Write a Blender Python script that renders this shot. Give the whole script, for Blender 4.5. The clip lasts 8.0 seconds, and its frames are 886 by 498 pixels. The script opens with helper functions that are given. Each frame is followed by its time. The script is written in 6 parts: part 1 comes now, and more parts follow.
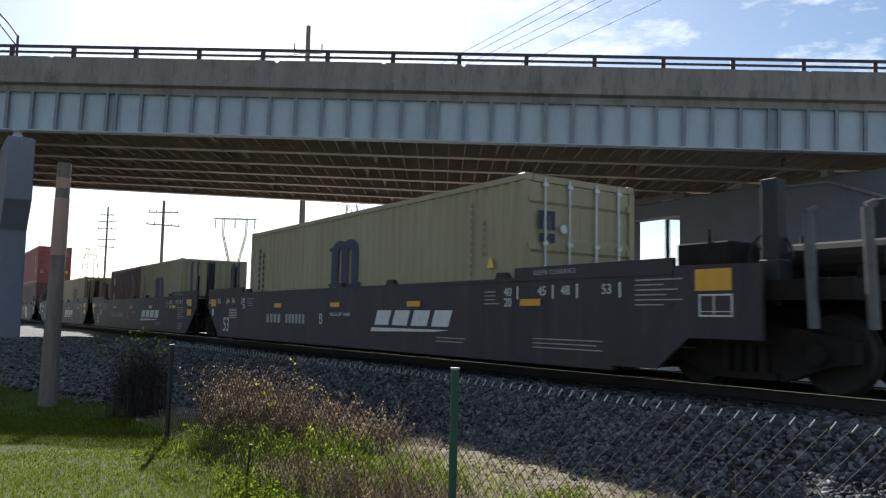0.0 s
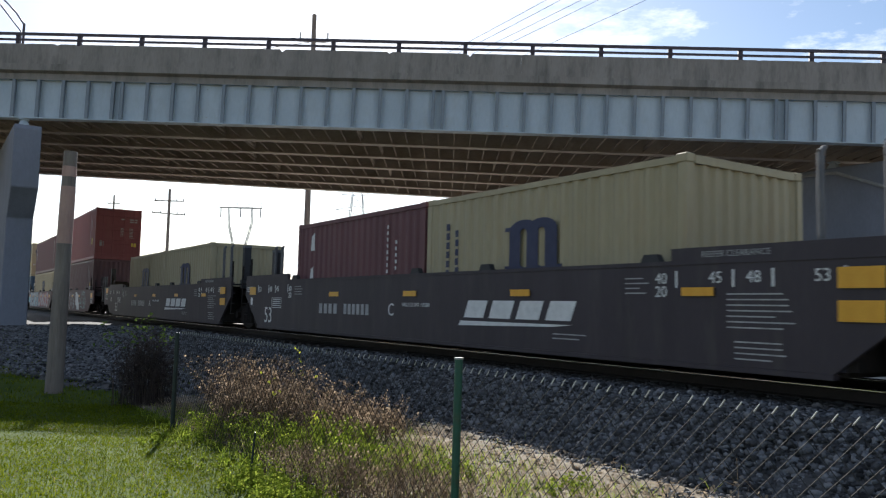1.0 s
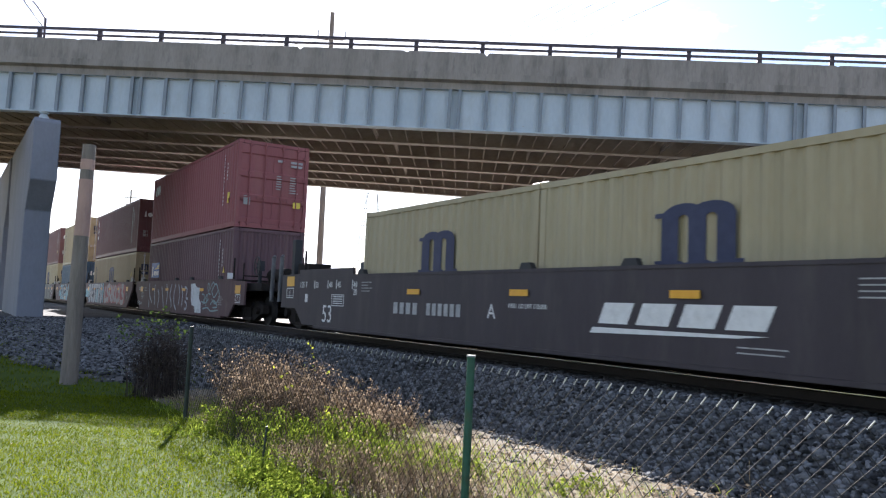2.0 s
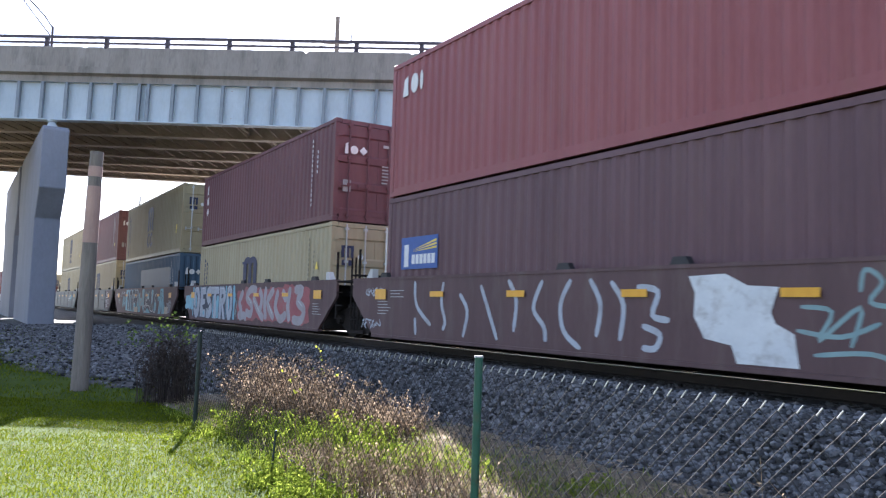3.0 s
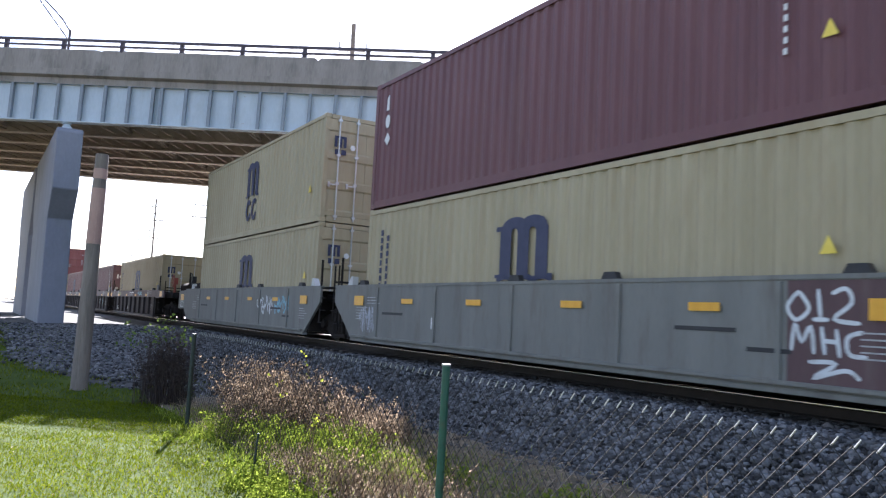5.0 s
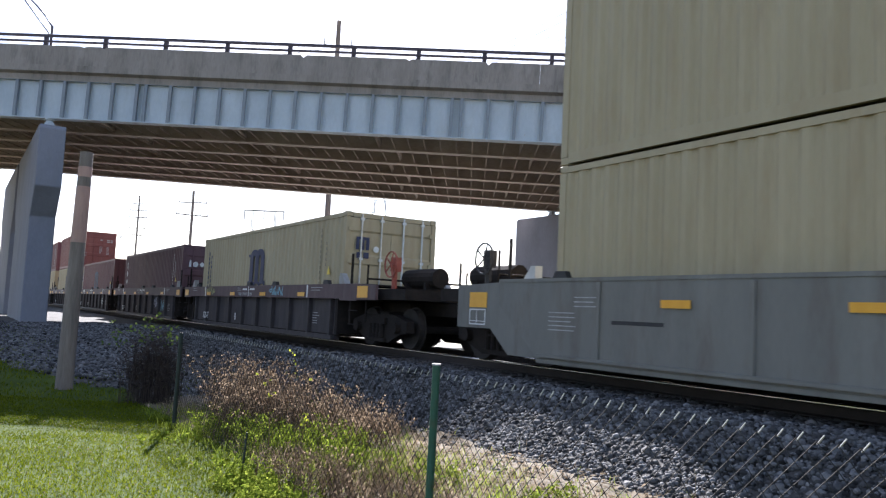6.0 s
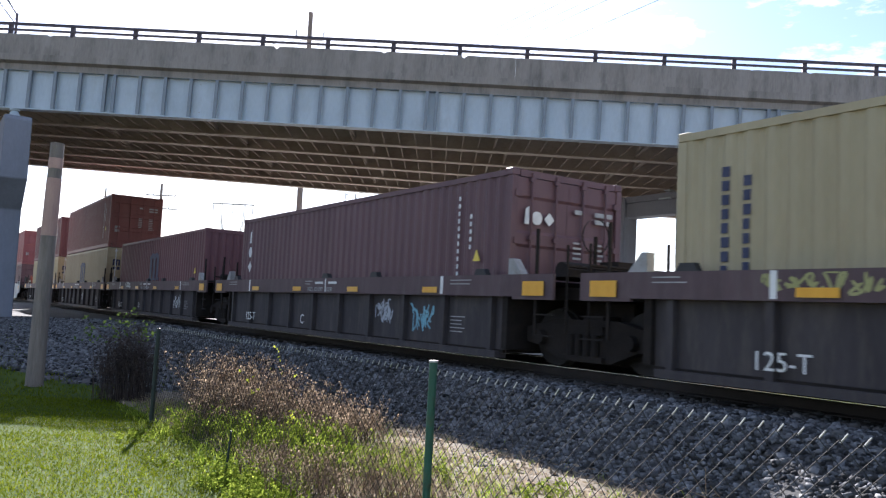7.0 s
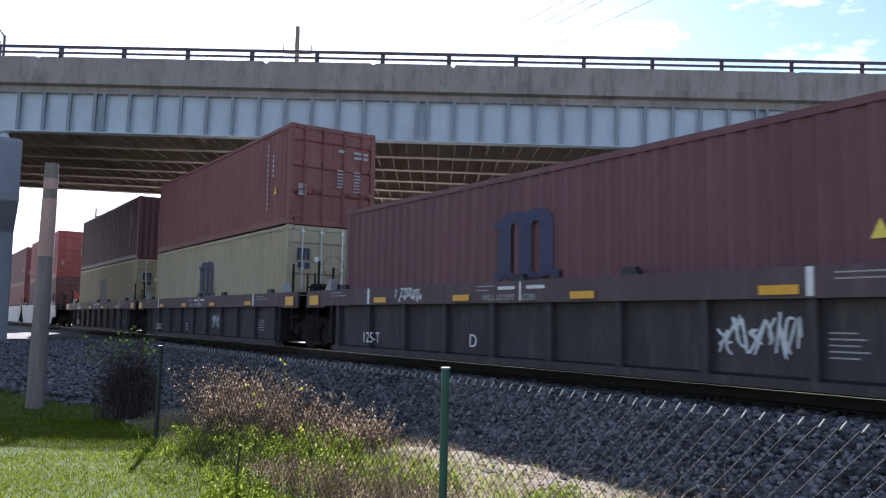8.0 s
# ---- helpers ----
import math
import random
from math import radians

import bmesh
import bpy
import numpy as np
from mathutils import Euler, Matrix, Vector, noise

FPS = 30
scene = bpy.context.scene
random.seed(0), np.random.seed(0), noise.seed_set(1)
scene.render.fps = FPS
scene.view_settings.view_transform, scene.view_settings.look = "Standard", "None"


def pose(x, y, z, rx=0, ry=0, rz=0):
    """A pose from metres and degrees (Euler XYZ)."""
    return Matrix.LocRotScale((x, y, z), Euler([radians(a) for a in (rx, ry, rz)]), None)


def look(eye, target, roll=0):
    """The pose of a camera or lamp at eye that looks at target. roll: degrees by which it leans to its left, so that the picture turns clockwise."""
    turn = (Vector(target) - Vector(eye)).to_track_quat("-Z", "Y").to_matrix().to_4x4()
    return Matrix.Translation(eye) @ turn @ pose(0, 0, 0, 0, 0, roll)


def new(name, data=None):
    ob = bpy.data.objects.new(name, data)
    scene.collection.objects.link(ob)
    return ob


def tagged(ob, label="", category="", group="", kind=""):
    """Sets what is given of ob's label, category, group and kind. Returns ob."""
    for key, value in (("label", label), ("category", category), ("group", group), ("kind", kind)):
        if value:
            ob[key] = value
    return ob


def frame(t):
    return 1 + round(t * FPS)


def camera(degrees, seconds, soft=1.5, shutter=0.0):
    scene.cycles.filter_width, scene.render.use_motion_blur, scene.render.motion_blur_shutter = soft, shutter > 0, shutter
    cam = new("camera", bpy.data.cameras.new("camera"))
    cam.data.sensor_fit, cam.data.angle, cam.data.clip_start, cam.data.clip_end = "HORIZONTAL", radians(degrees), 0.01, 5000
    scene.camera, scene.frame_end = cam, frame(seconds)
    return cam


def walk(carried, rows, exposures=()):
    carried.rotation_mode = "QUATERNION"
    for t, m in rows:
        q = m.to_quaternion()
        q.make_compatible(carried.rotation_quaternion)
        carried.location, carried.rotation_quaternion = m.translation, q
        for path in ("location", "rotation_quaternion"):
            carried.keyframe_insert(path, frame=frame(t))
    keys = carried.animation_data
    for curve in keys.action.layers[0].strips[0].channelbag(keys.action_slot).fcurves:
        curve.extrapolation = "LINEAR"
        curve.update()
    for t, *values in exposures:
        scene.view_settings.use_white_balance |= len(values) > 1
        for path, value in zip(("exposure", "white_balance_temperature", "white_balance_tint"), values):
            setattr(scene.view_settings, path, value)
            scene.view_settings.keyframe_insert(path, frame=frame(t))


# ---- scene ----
# ---------------- camera ----------------
cam = camera(58.27, 8.0, soft=1.2, shutter=0.06)
PATH = [
    (0.0, pose(0.000, 0.000, 1.600, 95.06, -1.03, -0.09)),
    (0.5, pose(0.001, 0.000, 1.602, 95.29, -1.06, 0.38)),
    (1.0, pose(0.006, -0.009, 1.602, 94.32, -1.34, 0.26)),
    (1.5, pose(0.006, -0.010, 1.597, 94.10, -2.34, 0.65)),
    (2.8, pose(-0.001, -0.013, 1.575, 94.60, -1.85, 1.94)),
    (3.0, pose(0.019, 0.011, 1.576, 94.42, -1.66, 1.85)),
    (3.5, pose(0.065, -0.077, 1.578, 95.33, -2.22, 1.51)),
    (4.0, pose(0.189, -0.029, 1.610, 95.64, -1.38, 0.99)),
    (4.5, pose(0.283, 0.008, 1.605, 94.84, -3.58, 1.70)),
    (5.0, pose(0.306, -0.039, 1.589, 94.95, -2.91, 2.82)),
    (6.3, pose(0.239, -0.071, 1.611, 94.55, -2.82, 0.88)),
    (6.5, pose(0.203, -0.009, 1.607, 94.11, -2.91, 0.25)),
    (7.0, pose(0.101, 0.027, 1.612, 94.44, -2.68, -0.39)),
    (7.5, pose(0.026, 0.021, 1.586, 96.02, -0.36, -1.23)),
    (8.0, pose(-0.002, 0.002, 1.591, 95.14, -0.88, -0.81)),
]
walk(cam, PATH, exposures=((0.0, 1.18, 6050, 9), (1.0, 1.36, 6100, 10), (1.6, 1.74, 6100, 12), (2.8, 2.66, 5800, 17), (3.2, 2.68, 5800, 17),
                           (4.0, 2.56, 5830, 18), (4.5, 2.52, 5830, 17), (5.2, 2.46, 5800, 17), (6.3, 1.94, 5900, 16), (7.0, 2.05, 5850, 16), (8.0, 1.97, 5700, 17)))

# ---------------- world, sun ----------------
SUN_EL, SUN_AZ = 30.5, -12.0   # degrees; azimuth from +y, to the right positive
world = bpy.data.worlds.new("sky")
scene.world = world
world.use_nodes = True
wn, wl = world.node_tree.nodes, world.node_tree.links
wn.clear()
sky = wn.new("ShaderNodeTexSky")
sky.sky_type, sky.sun_disc = "NISHITA", False
sky.sun_elevation, sky.sun_rotation = radians(SUN_EL), radians(SUN_AZ)
sky.air_density, sky.dust_density, sky.ozone_density = 1.0, 0.7, 1.5
tc = wn.new("ShaderNodeTexCoord")
mp = wn.new("ShaderNodeMapping")
mp.inputs["Scale"].default_value = (3.2, 3.2, 9.0)
nz = wn.new("ShaderNodeTexNoise")
nz.inputs["Scale"].default_value, nz.inputs["Detail"].default_value, nz.inputs["Roughness"].default_value = 2.6, 9.0, 0.62
rmp = wn.new("ShaderNodeValToRGB")
rmp.color_ramp.elements[0].position, rmp.color_ramp.elements[1].position = 0.50, 0.66
mix = wn.new("ShaderNodeMix")
mix.data_type = "RGBA"
mix.inputs["B"].default_value = (9.5, 9.7, 10.0, 1)
bg = wn.new("ShaderNodeBackground")
bg.inputs["Strength"].default_value = 0.052
out = wn.new("ShaderNodeOutputWorld")
wl.new(tc.outputs["Generated"], mp.inputs["Vector"])
wl.new(mp.outputs["Vector"], nz.inputs["Vector"])
wl.new(nz.outputs["Fac"], rmp.inputs["Fac"])
wl.new(rmp.outputs["Color"], mix.inputs["Factor"])
wl.new(sky.outputs["Color"], mix.inputs["A"])
wl.new(mix.outputs["Result"], bg.inputs["Color"])
wl.new(bg.outputs["Background"], out.inputs["Surface"])

sun_data = bpy.data.lights.new("sun", "SUN")
sun_data.energy, sun_data.angle, sun_data.color = 5.0, radians(0.53), (1.0, 0.94, 0.85)
sun = new("sun", sun_data)
_el, _az = radians(SUN_EL), radians(SUN_AZ)
_dir = Vector((math.sin(_az) * math.cos(_el), math.cos(_az) * math.cos(_el), math.sin(_el)))
sun.matrix_world = look(_dir * 60, (0, 0, 0))


# ---------------- materials ----------------
def principled(name):
    m = bpy.data.materials.new(name)
    m.use_nodes = True
    return m, m.node_tree.nodes, m.node_tree.links, m.node_tree.nodes["Principled BSDF"]


def mat(name, a, b, rough=0.7, metal=0.0, scale=3.0, fine=40.0, bump=0.15, stretch=(1, 1, 1), dirt=None, dirt_amount=0.4, island=0.0, obj_random=0.0, spec=0.4):
    """Two-scale weathered surface between colours a and b, with optional dirt patches."""
    m, n, l, p = principled(name)
    co = n.new("ShaderNodeTexCoord")
    mapn = n.new("ShaderNodeMapping")
    mapn.inputs["Scale"].default_value = stretch
    l.new(co.outputs["Object"], mapn.inputs["Vector"])
    n1 = n.new("ShaderNodeTexNoise")
    n1.inputs["Scale"].default_value, n1.inputs["Detail"].default_value = scale, 6
    n2 = n.new("ShaderNodeTexNoise")
    n2.inputs["Scale"].default_value, n2.inputs["Detail"].default_value = fine, 4
    for k in (n1, n2):
        l.new(mapn.outputs["Vector"], k.inputs["Vector"])
    add = n.new("ShaderNodeMath")
    add.operation = "MULTIPLY_ADD"
    l.new(n2.outputs["Fac"], add.inputs[0])
    add.inputs[1].default_value = 0.45
    l.new(n1.outputs["Fac"], add.inputs[2])
    ramp = n.new("ShaderNodeValToRGB")
    ramp.color_ramp.elements[0].position, ramp.color_ramp.elements[1].position = 0.45, 1.0
    ramp.color_ramp.elements[0].color, ramp.color_ramp.elements[1].color = (*a, 1), (*b, 1)
    l.new(add.outputs[0], ramp.inputs["Fac"])
    col = ramp.outputs["Color"]
    if dirt:
        n3 = n.new("ShaderNodeTexNoise")
        n3.inputs["Scale"].default_value, n3.inputs["Detail"].default_value, n3.inputs["Roughness"].default_value = scale * 1.7, 8, 0.7
        l.new(mapn.outputs["Vector"], n3.inputs["Vector"])
        r3 = n.new("ShaderNodeValToRGB")
        r3.color_ramp.elements[0].position, r3.color_ramp.elements[1].position = 0.5, 0.72
        r3.color_ramp.elements[1].color = (dirt_amount,) * 3 + (1,)
        l.new(n3.outputs["Fac"], r3.inputs["Fac"])
        mx = n.new("ShaderNodeMix")
        mx.data_type = "RGBA"
        l.new(r3.outputs["Color"], mx.inputs["Factor"])
        l.new(col, mx.inputs["A"])
        mx.inputs["B"].default_value = (*dirt, 1)
        col = mx.outputs["Result"]
    if island or obj_random:
        hs = n.new("ShaderNodeHueSaturation")
        src = n.new("ShaderNodeNewGeometry").outputs["Random Per Island"] if island else n.new("ShaderNodeObjectInfo").outputs["Random"]
        amt = island or obj_random
        mr = n.new("ShaderNodeMapRange")
        mr.inputs["To Min"].default_value, mr.inputs["To Max"].default_value = 1 - amt, 1 + amt
        l.new(src, mr.inputs["Value"])
        l.new(mr.outputs["Result"], hs.inputs["Value"])
        l.new(col, hs.inputs["Color"])
        col = hs.outputs["Color"]
    l.new(col, p.inputs["Base Color"])
    p.inputs["Roughness"].default_value, p.inputs["Metallic"].default_value = rough, metal
    p.inputs["Specular IOR Level"].default_value = spec
    if bump:
        bn = n.new("ShaderNodeBump")
        bn.inputs["Strength"].default_value, bn.inputs["Distance"].default_value = bump, 0.02
        l.new(add.outputs[0], bn.inputs["Height"])
        l.new(bn.outputs["Normal"], p.inputs["Normal"])
    return m


RUST = (0.10, 0.045, 0.02)
STREAK = (2.0, 2.0, 0.35)
M = {}
M["yellow"] = mat("tan_yellow_paint", (0.30, 0.253, 0.15), (0.375, 0.32, 0.20), 0.55, 0, 0.8, 14, 0.05, STREAK, (0.25, 0.18, 0.09), 0.5)
M["maroon"] = mat("maroon_paint", (0.098, 0.036, 0.041), (0.14, 0.055, 0.06), 0.55, 0, 0.8, 14, 0.05, STREAK, (0.16, 0.08, 0.07), 0.4)
M["plum"] = mat("plum_paint", (0.085, 0.042, 0.049), (0.125, 0.064, 0.072), 0.55, 0, 0.8, 14, 0.05, STREAK, (0.15, 0.09, 0.08), 0.4)
M["red"] = mat("oxide_red_paint", (0.20, 0.052, 0.056), (0.26, 0.082, 0.084), 0.55, 0, 0.8, 14, 0.05, STREAK, (0.22, 0.10, 0.08), 0.4)
M["brick"] = mat("brown_red_paint", (0.15, 0.045, 0.04), (0.20, 0.07, 0.06), 0.55, 0, 0.8, 14, 0.05, STREAK, (0.2, 0.1, 0.08), 0.4)
M["blue"] = mat("blue_paint", (0.034, 0.074, 0.12), (0.054, 0.10, 0.155), 0.55, 0, 0.8, 14, 0.05, STREAK, (0.10, 0.12, 0.15), 0.4)
M["darkblue"] = mat("dark_blue_patch", (0.02, 0.045, 0.085), (0.032, 0.062, 0.108), 0.55, 0, 0.8, 14, 0.05, STREAK)
M["brakered"] = mat("faded_red_brake_paint", (0.24, 0.05, 0.035), (0.34, 0.09, 0.06), 0.6, 0, 5, 30, 0.1, dirt=RUST, dirt_amount=0.5)
M["darkcar"] = mat("dark_car_paint", (0.029, 0.022, 0.027), (0.047, 0.037, 0.043), 0.6, 0, 1.0, 20, 0.08, STREAK, (0.08, 0.07, 0.06), 0.45)
M["browncar"] = mat("brown_car_paint", (0.072, 0.039, 0.041), (0.108, 0.062, 0.062), 0.65, 0, 1.0, 20, 0.08, STREAK, (0.15, 0.12, 0.10), 0.5)
# web plate and ribs are darker than the chord above them
M["webplate"] = mat("dark_web_plate", (0.026, 0.022, 0.025), (0.055, 0.047, 0.048), 0.75, 0, 1.6, 20, 0.1, STREAK, (0.10, 0.085, 0.07), 0.6)
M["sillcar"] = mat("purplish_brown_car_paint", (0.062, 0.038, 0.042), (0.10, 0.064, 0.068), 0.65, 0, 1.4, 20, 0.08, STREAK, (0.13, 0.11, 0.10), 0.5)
M["greycar"] = mat("grey_car_paint", (0.125, 0.125, 0.113), (0.185, 0.185, 0.165), 0.65, 0, 1.0, 20, 0.08, STREAK, (0.10, 0.08, 0.065), 0.7)
M["palecar"] = mat("pale_car_paint", (0.42, 0.42, 0.40), (0.52, 0.52, 0.50), 0.65, 0, 1.0, 20, 0.08, STREAK, (0.22, 0.17, 0.13), 0.5)
M["underframe"] = mat("sooty_underframe", (0.012, 0.010, 0.009), (0.026, 0.021, 0.018), 0.9, 0, 3, 30, 0.2, dirt=(0.04, 0.028, 0.02), dirt_amount=0.4, spec=0.2)
M["wheel"] = mat("wheel_steel", (0.012, 0.010, 0.009), (0.028, 0.023, 0.02), 0.75, 0.0, 4, 30, 0.1)
M["steelrod"] = mat("galvanised_rod", (0.42, 0.43, 0.43), (0.58, 0.58, 0.57), 0.45, 0.7, 6, 40, 0.03)
M["pipe"] = mat("grey_pipe_paint", (0.07, 0.07, 0.075), (0.13, 0.13, 0.135), 0.5, 0.2, 5, 40, 0.05)
M["midgrey"] = mat("grey_guide_paint", (0.22, 0.22, 0.21), (0.32, 0.32, 0.31), 0.6, 0, 4, 30, 0.08, dirt=RUST, dirt_amount=0.4)
M["black"] = mat("black_steel", (0.015, 0.015, 0.017), (0.03, 0.03, 0.032), 0.6, 0, 5, 40, 0.1)
M["reflector"] = mat("amber_reflector", (0.60, 0.29, 0.015), (0.70, 0.37, 0.03), 0.4, 0, 6, 60, 0.02)
M["white"] = mat("white_marking", (0.55, 0.55, 0.53), (0.72, 0.72, 0.70), 0.6, 0, 9, 70, 0.02)
M["stencil"] = mat("worn_stencil_paint", (0.24, 0.24, 0.235), (0.42, 0.42, 0.41), 0.6, 0, 9, 70, 0.02)
# green post paint darkened: the far post's shade is in the colour
M["fence_shaded"] = mat("shaded_green_paint", (0.010, 0.018, 0.014), (0.02, 0.032, 0.026), 0.6, 0, 8, 40, 0.05)
M["ink"] = mat("navy_marking", (0.02, 0.025, 0.06), (0.04, 0.045, 0.09), 0.6, 0, 6, 50, 0.02)
M["faded_ink"] = mat("faded_marking", (0.15, 0.13, 0.085), (0.21, 0.18, 0.12), 0.6, 0, 6, 50, 0.02)
M["sticker"] = mat("yellow_sticker", (0.68, 0.50, 0.05), (0.75, 0.58, 0.10), 0.5, 0, 8, 50, 0.0)
M["green_label"] = mat("green_label", (0.03, 0.28, 0.15), (0.05, 0.34, 0.19), 0.5, 0, 8, 50, 0.0)
M["sign_blue"] = mat("blue_sign", (0.02, 0.07, 0.25), (0.03, 0.09, 0.30), 0.5, 0, 8, 50, 0.0)
M["concrete"] = mat("weathered_concrete", (0.20, 0.178, 0.155), (0.31, 0.28, 0.25), 0.9, 0, 0.7, 11, 0.3, (1.6, 1.6, 0.4), (0.10, 0.092, 0.082), 0.75)
M["deck_concrete"] = mat("deck_underside_concrete", (0.20, 0.165, 0.135), (0.31, 0.26, 0.215), 0.9, 0, 0.7, 9, 0.2, dirt=(0.14, 0.09, 0.06), dirt_amount=0.5)
M["pier_concrete"] = mat("painted_grey_concrete", (0.155, 0.163, 0.195), (0.21, 0.22, 0.255), 0.85, 0, 0.7, 12, 0.12, (1, 1, 0.5), (0.14, 0.15, 0.165), 0.5)
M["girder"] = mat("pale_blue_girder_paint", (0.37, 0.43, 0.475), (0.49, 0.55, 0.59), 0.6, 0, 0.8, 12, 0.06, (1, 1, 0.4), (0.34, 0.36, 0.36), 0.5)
M["girder_in"] = mat("brown_girder_paint", (0.30, 0.25, 0.205), (0.44, 0.375, 0.31), 0.75, 0, 0.8, 12, 0.1, (0.6, 1, 1), (0.12, 0.07, 0.05), 0.5)
# darker than the girder web, so each stiffener reads as a band
M["stiffener"] = mat("dark_grey_stiffener_paint", (0.17, 0.195, 0.22), (0.28, 0.315, 0.345), 0.75, 0, 1.5, 14, 0.1, (1, 1, 0.4), (0.13, 0.12, 0.11), 0.6)
M["barb"] = mat("bright_wire_end", (0.30, 0.30, 0.29), (0.42, 0.42, 0.40), 0.4, 0.3, 20, 80, 0.0)
M["railing"] = mat("dark_bronze_railing", (0.05, 0.04, 0.05), (0.085, 0.07, 0.08), 0.55, 0.3, 4, 30, 0.05)
M["polewood"] = mat("weathered_pole", (0.13, 0.11, 0.095), (0.23, 0.195, 0.165), 0.9, 0, 4, 30, 0.5, (2.5, 2.5, 0.25), (0.10, 0.08, 0.07), 0.5)
M["poleband"] = mat("pinkish_pole_wrap", (0.32, 0.20, 0.165), (0.41, 0.27, 0.22), 0.8, 0, 3, 30, 0.2, (2, 2, 0.5), (0.25, 0.18, 0.16), 0.5)
# rail and tie colours darkened to hold the contact shade below the train
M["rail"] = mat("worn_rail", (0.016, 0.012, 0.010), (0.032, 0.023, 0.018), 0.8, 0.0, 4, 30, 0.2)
M["railtop"] = mat("polished_railhead", (0.62, 0.62, 0.62), (0.75, 0.75, 0.75), 0.22, 1.0, 4, 40, 0.02)
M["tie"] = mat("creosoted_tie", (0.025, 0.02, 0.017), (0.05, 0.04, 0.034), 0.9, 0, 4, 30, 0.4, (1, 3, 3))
M["fence_green"] = mat("green_fence_paint", (0.012, 0.06, 0.04), (0.025, 0.09, 0.06), 0.5, 0, 8, 40, 0.05, dirt=RUST, dirt_amount=0.3)
M["wire"] = mat("galvanised_wire", (0.026, 0.026, 0.024), (0.05, 0.048, 0.046), 0.9, 0.0, 20, 80, 0.0, spec=0.15)
M["farsteel"] = mat("far_steel", (0.28, 0.29, 0.30), (0.38, 0.39, 0.40), 0.7, 0.2, 1, 10, 0)

# ---------------- geometry helpers ----------------
MESHES = {}


def box(bm, x0, x1, y0, y1, z0, z1):
    v = [bm.verts.new((x, y, z)) for x in (x0, x1) for y in (y0, y1) for z in (z0, z1)]
    for f in ((0, 1, 3, 2), (4, 6, 7, 5), (0, 4, 5, 1), (2, 3, 7, 6), (0, 2, 6, 4), (1, 5, 7, 3)):
        bm.faces.new([v[i] for i in f])
    return v


def tube(bm, a, b, r0, r1=None, sides=8, caps=True):
    a, b = Vector(a), Vector(b)
    r1 = r0 if r1 is None else r1
    d = (b - a).normalized()
    e = d.orthogonal().normalized()
    f = d.cross(e)
    ra, rb = [], []
    for i in range(sides):
        w = math.tau * i / sides
        o = e * math.cos(w) + f * math.sin(w)
        ra.append(bm.verts.new(a + o * r0))
        rb.append(bm.verts.new(b + o * r1))
    for i in range(sides):
        j = (i + 1) % sides
        bm.faces.new((ra[i], ra[j], rb[j], rb[i]))
    if caps:
        bm.faces.new(ra[::-1])
        bm.faces.new(rb)


def prism(bm, outline, y0, y1, axis="y"):
    """Extrude a closed outline of (a, z) pairs between two values of the other axis."""
    def p(a, z, w):
        return (a, w, z) if axis == "y" else (w, a, z)
    r0 = [bm.verts.new(p(a, z, y0)) for a, z in outline]
    r1 = [bm.verts.new(p(a, z, y1)) for a, z in outline]
    n = len(outline)
    for i in range(n):
        j = (i + 1) % n
        bm.faces.new((r0[i], r0[j], r1[j], r1[i]))
    bm.faces.new(r0[::-1])
    bm.faces.new(r1)


def finish(bm, name, material, smooth=False):
    bmesh.ops.recalc_face_normals(bm, faces=bm.faces)
    me = bpy.data.meshes.new(name)
    bm.to_mesh(me)
    bm.free()
    if smooth:
        for p in me.polygons:
            p.use_smooth = True
    if material:
        me.materials.append(material)
    return me


def part(name, bm, material, parent, label="", smooth=False, kind=""):
    me = bm if isinstance(bm, bpy.types.Mesh) else finish(bm, name, material, smooth)
    ob = new(name, me)
    ob.parent = parent
    return tagged(ob, label=label, kind=kind)


def cached(key, material, build):
    """A mesh built once for each key."""
    if key not in MESHES:
        bm = bmesh.new()
        build(bm)
        MESHES[key] = finish(bm, str(key[0]), material)
    return MESHES[key]


def bevel(bm, w, seg=1):
    bmesh.ops.bevel(bm, geom=bm.edges[:], offset=w, segments=seg, affect="EDGES", clamp_overlap=True)


# ---------------- the plan: track and train space ----------------
TH = radians(33.447)
U = Vector((math.sin(TH), -math.cos(TH), 0))     # way of travel
N = Vector((math.cos(TH), math.sin(TH), 0))      # across the track, away from the camera
D, ZR = 9.088, 0.874                             # centre line's distance, top of rail
RZ = math.degrees(math.atan2(U.y, U.x))
SPEED = 22.4


def at(s, n, z=0.0):
    """World place of: s along the track, n across it from the camera's side."""
    return U * s + N * n + Vector((0, 0, z))


def track_pose(s, lat=0.0, z=0.0):
    p = at(s, D + lat, ZR + z)
    return pose(p.x, p.y, p.z, 0, 0, RZ)


def smooth(a, b, x):
    t = min(1, max(0, (x - a) / (b - a)))
    return t * t * (3 - 2 * t)


def toe(s):
    """Where the ballast bank begins, across the track."""
    return 5.65 - 2.6 * smooth(-8.5, -16, s) - 1.9 * smooth(-14.0, -19.5, s)


def ground_z(s, n):
    """Height of the ground: lawn, ballast bank, track bed and the land beyond."""
    base = 0.62 * smooth(-13, -31, s)
    shoulder = ZR - 0.20
    if n < 11.2:
        a = toe(s) - 0.25
        z = base + (shoulder - base) * (0.08 * smooth(2.6, a + 0.4, n) + 0.92 * smooth(a, 7.35, n))
    else:
        z = shoulder + (0.3 - shoulder) * smooth(11.2, 14, n)
    return z

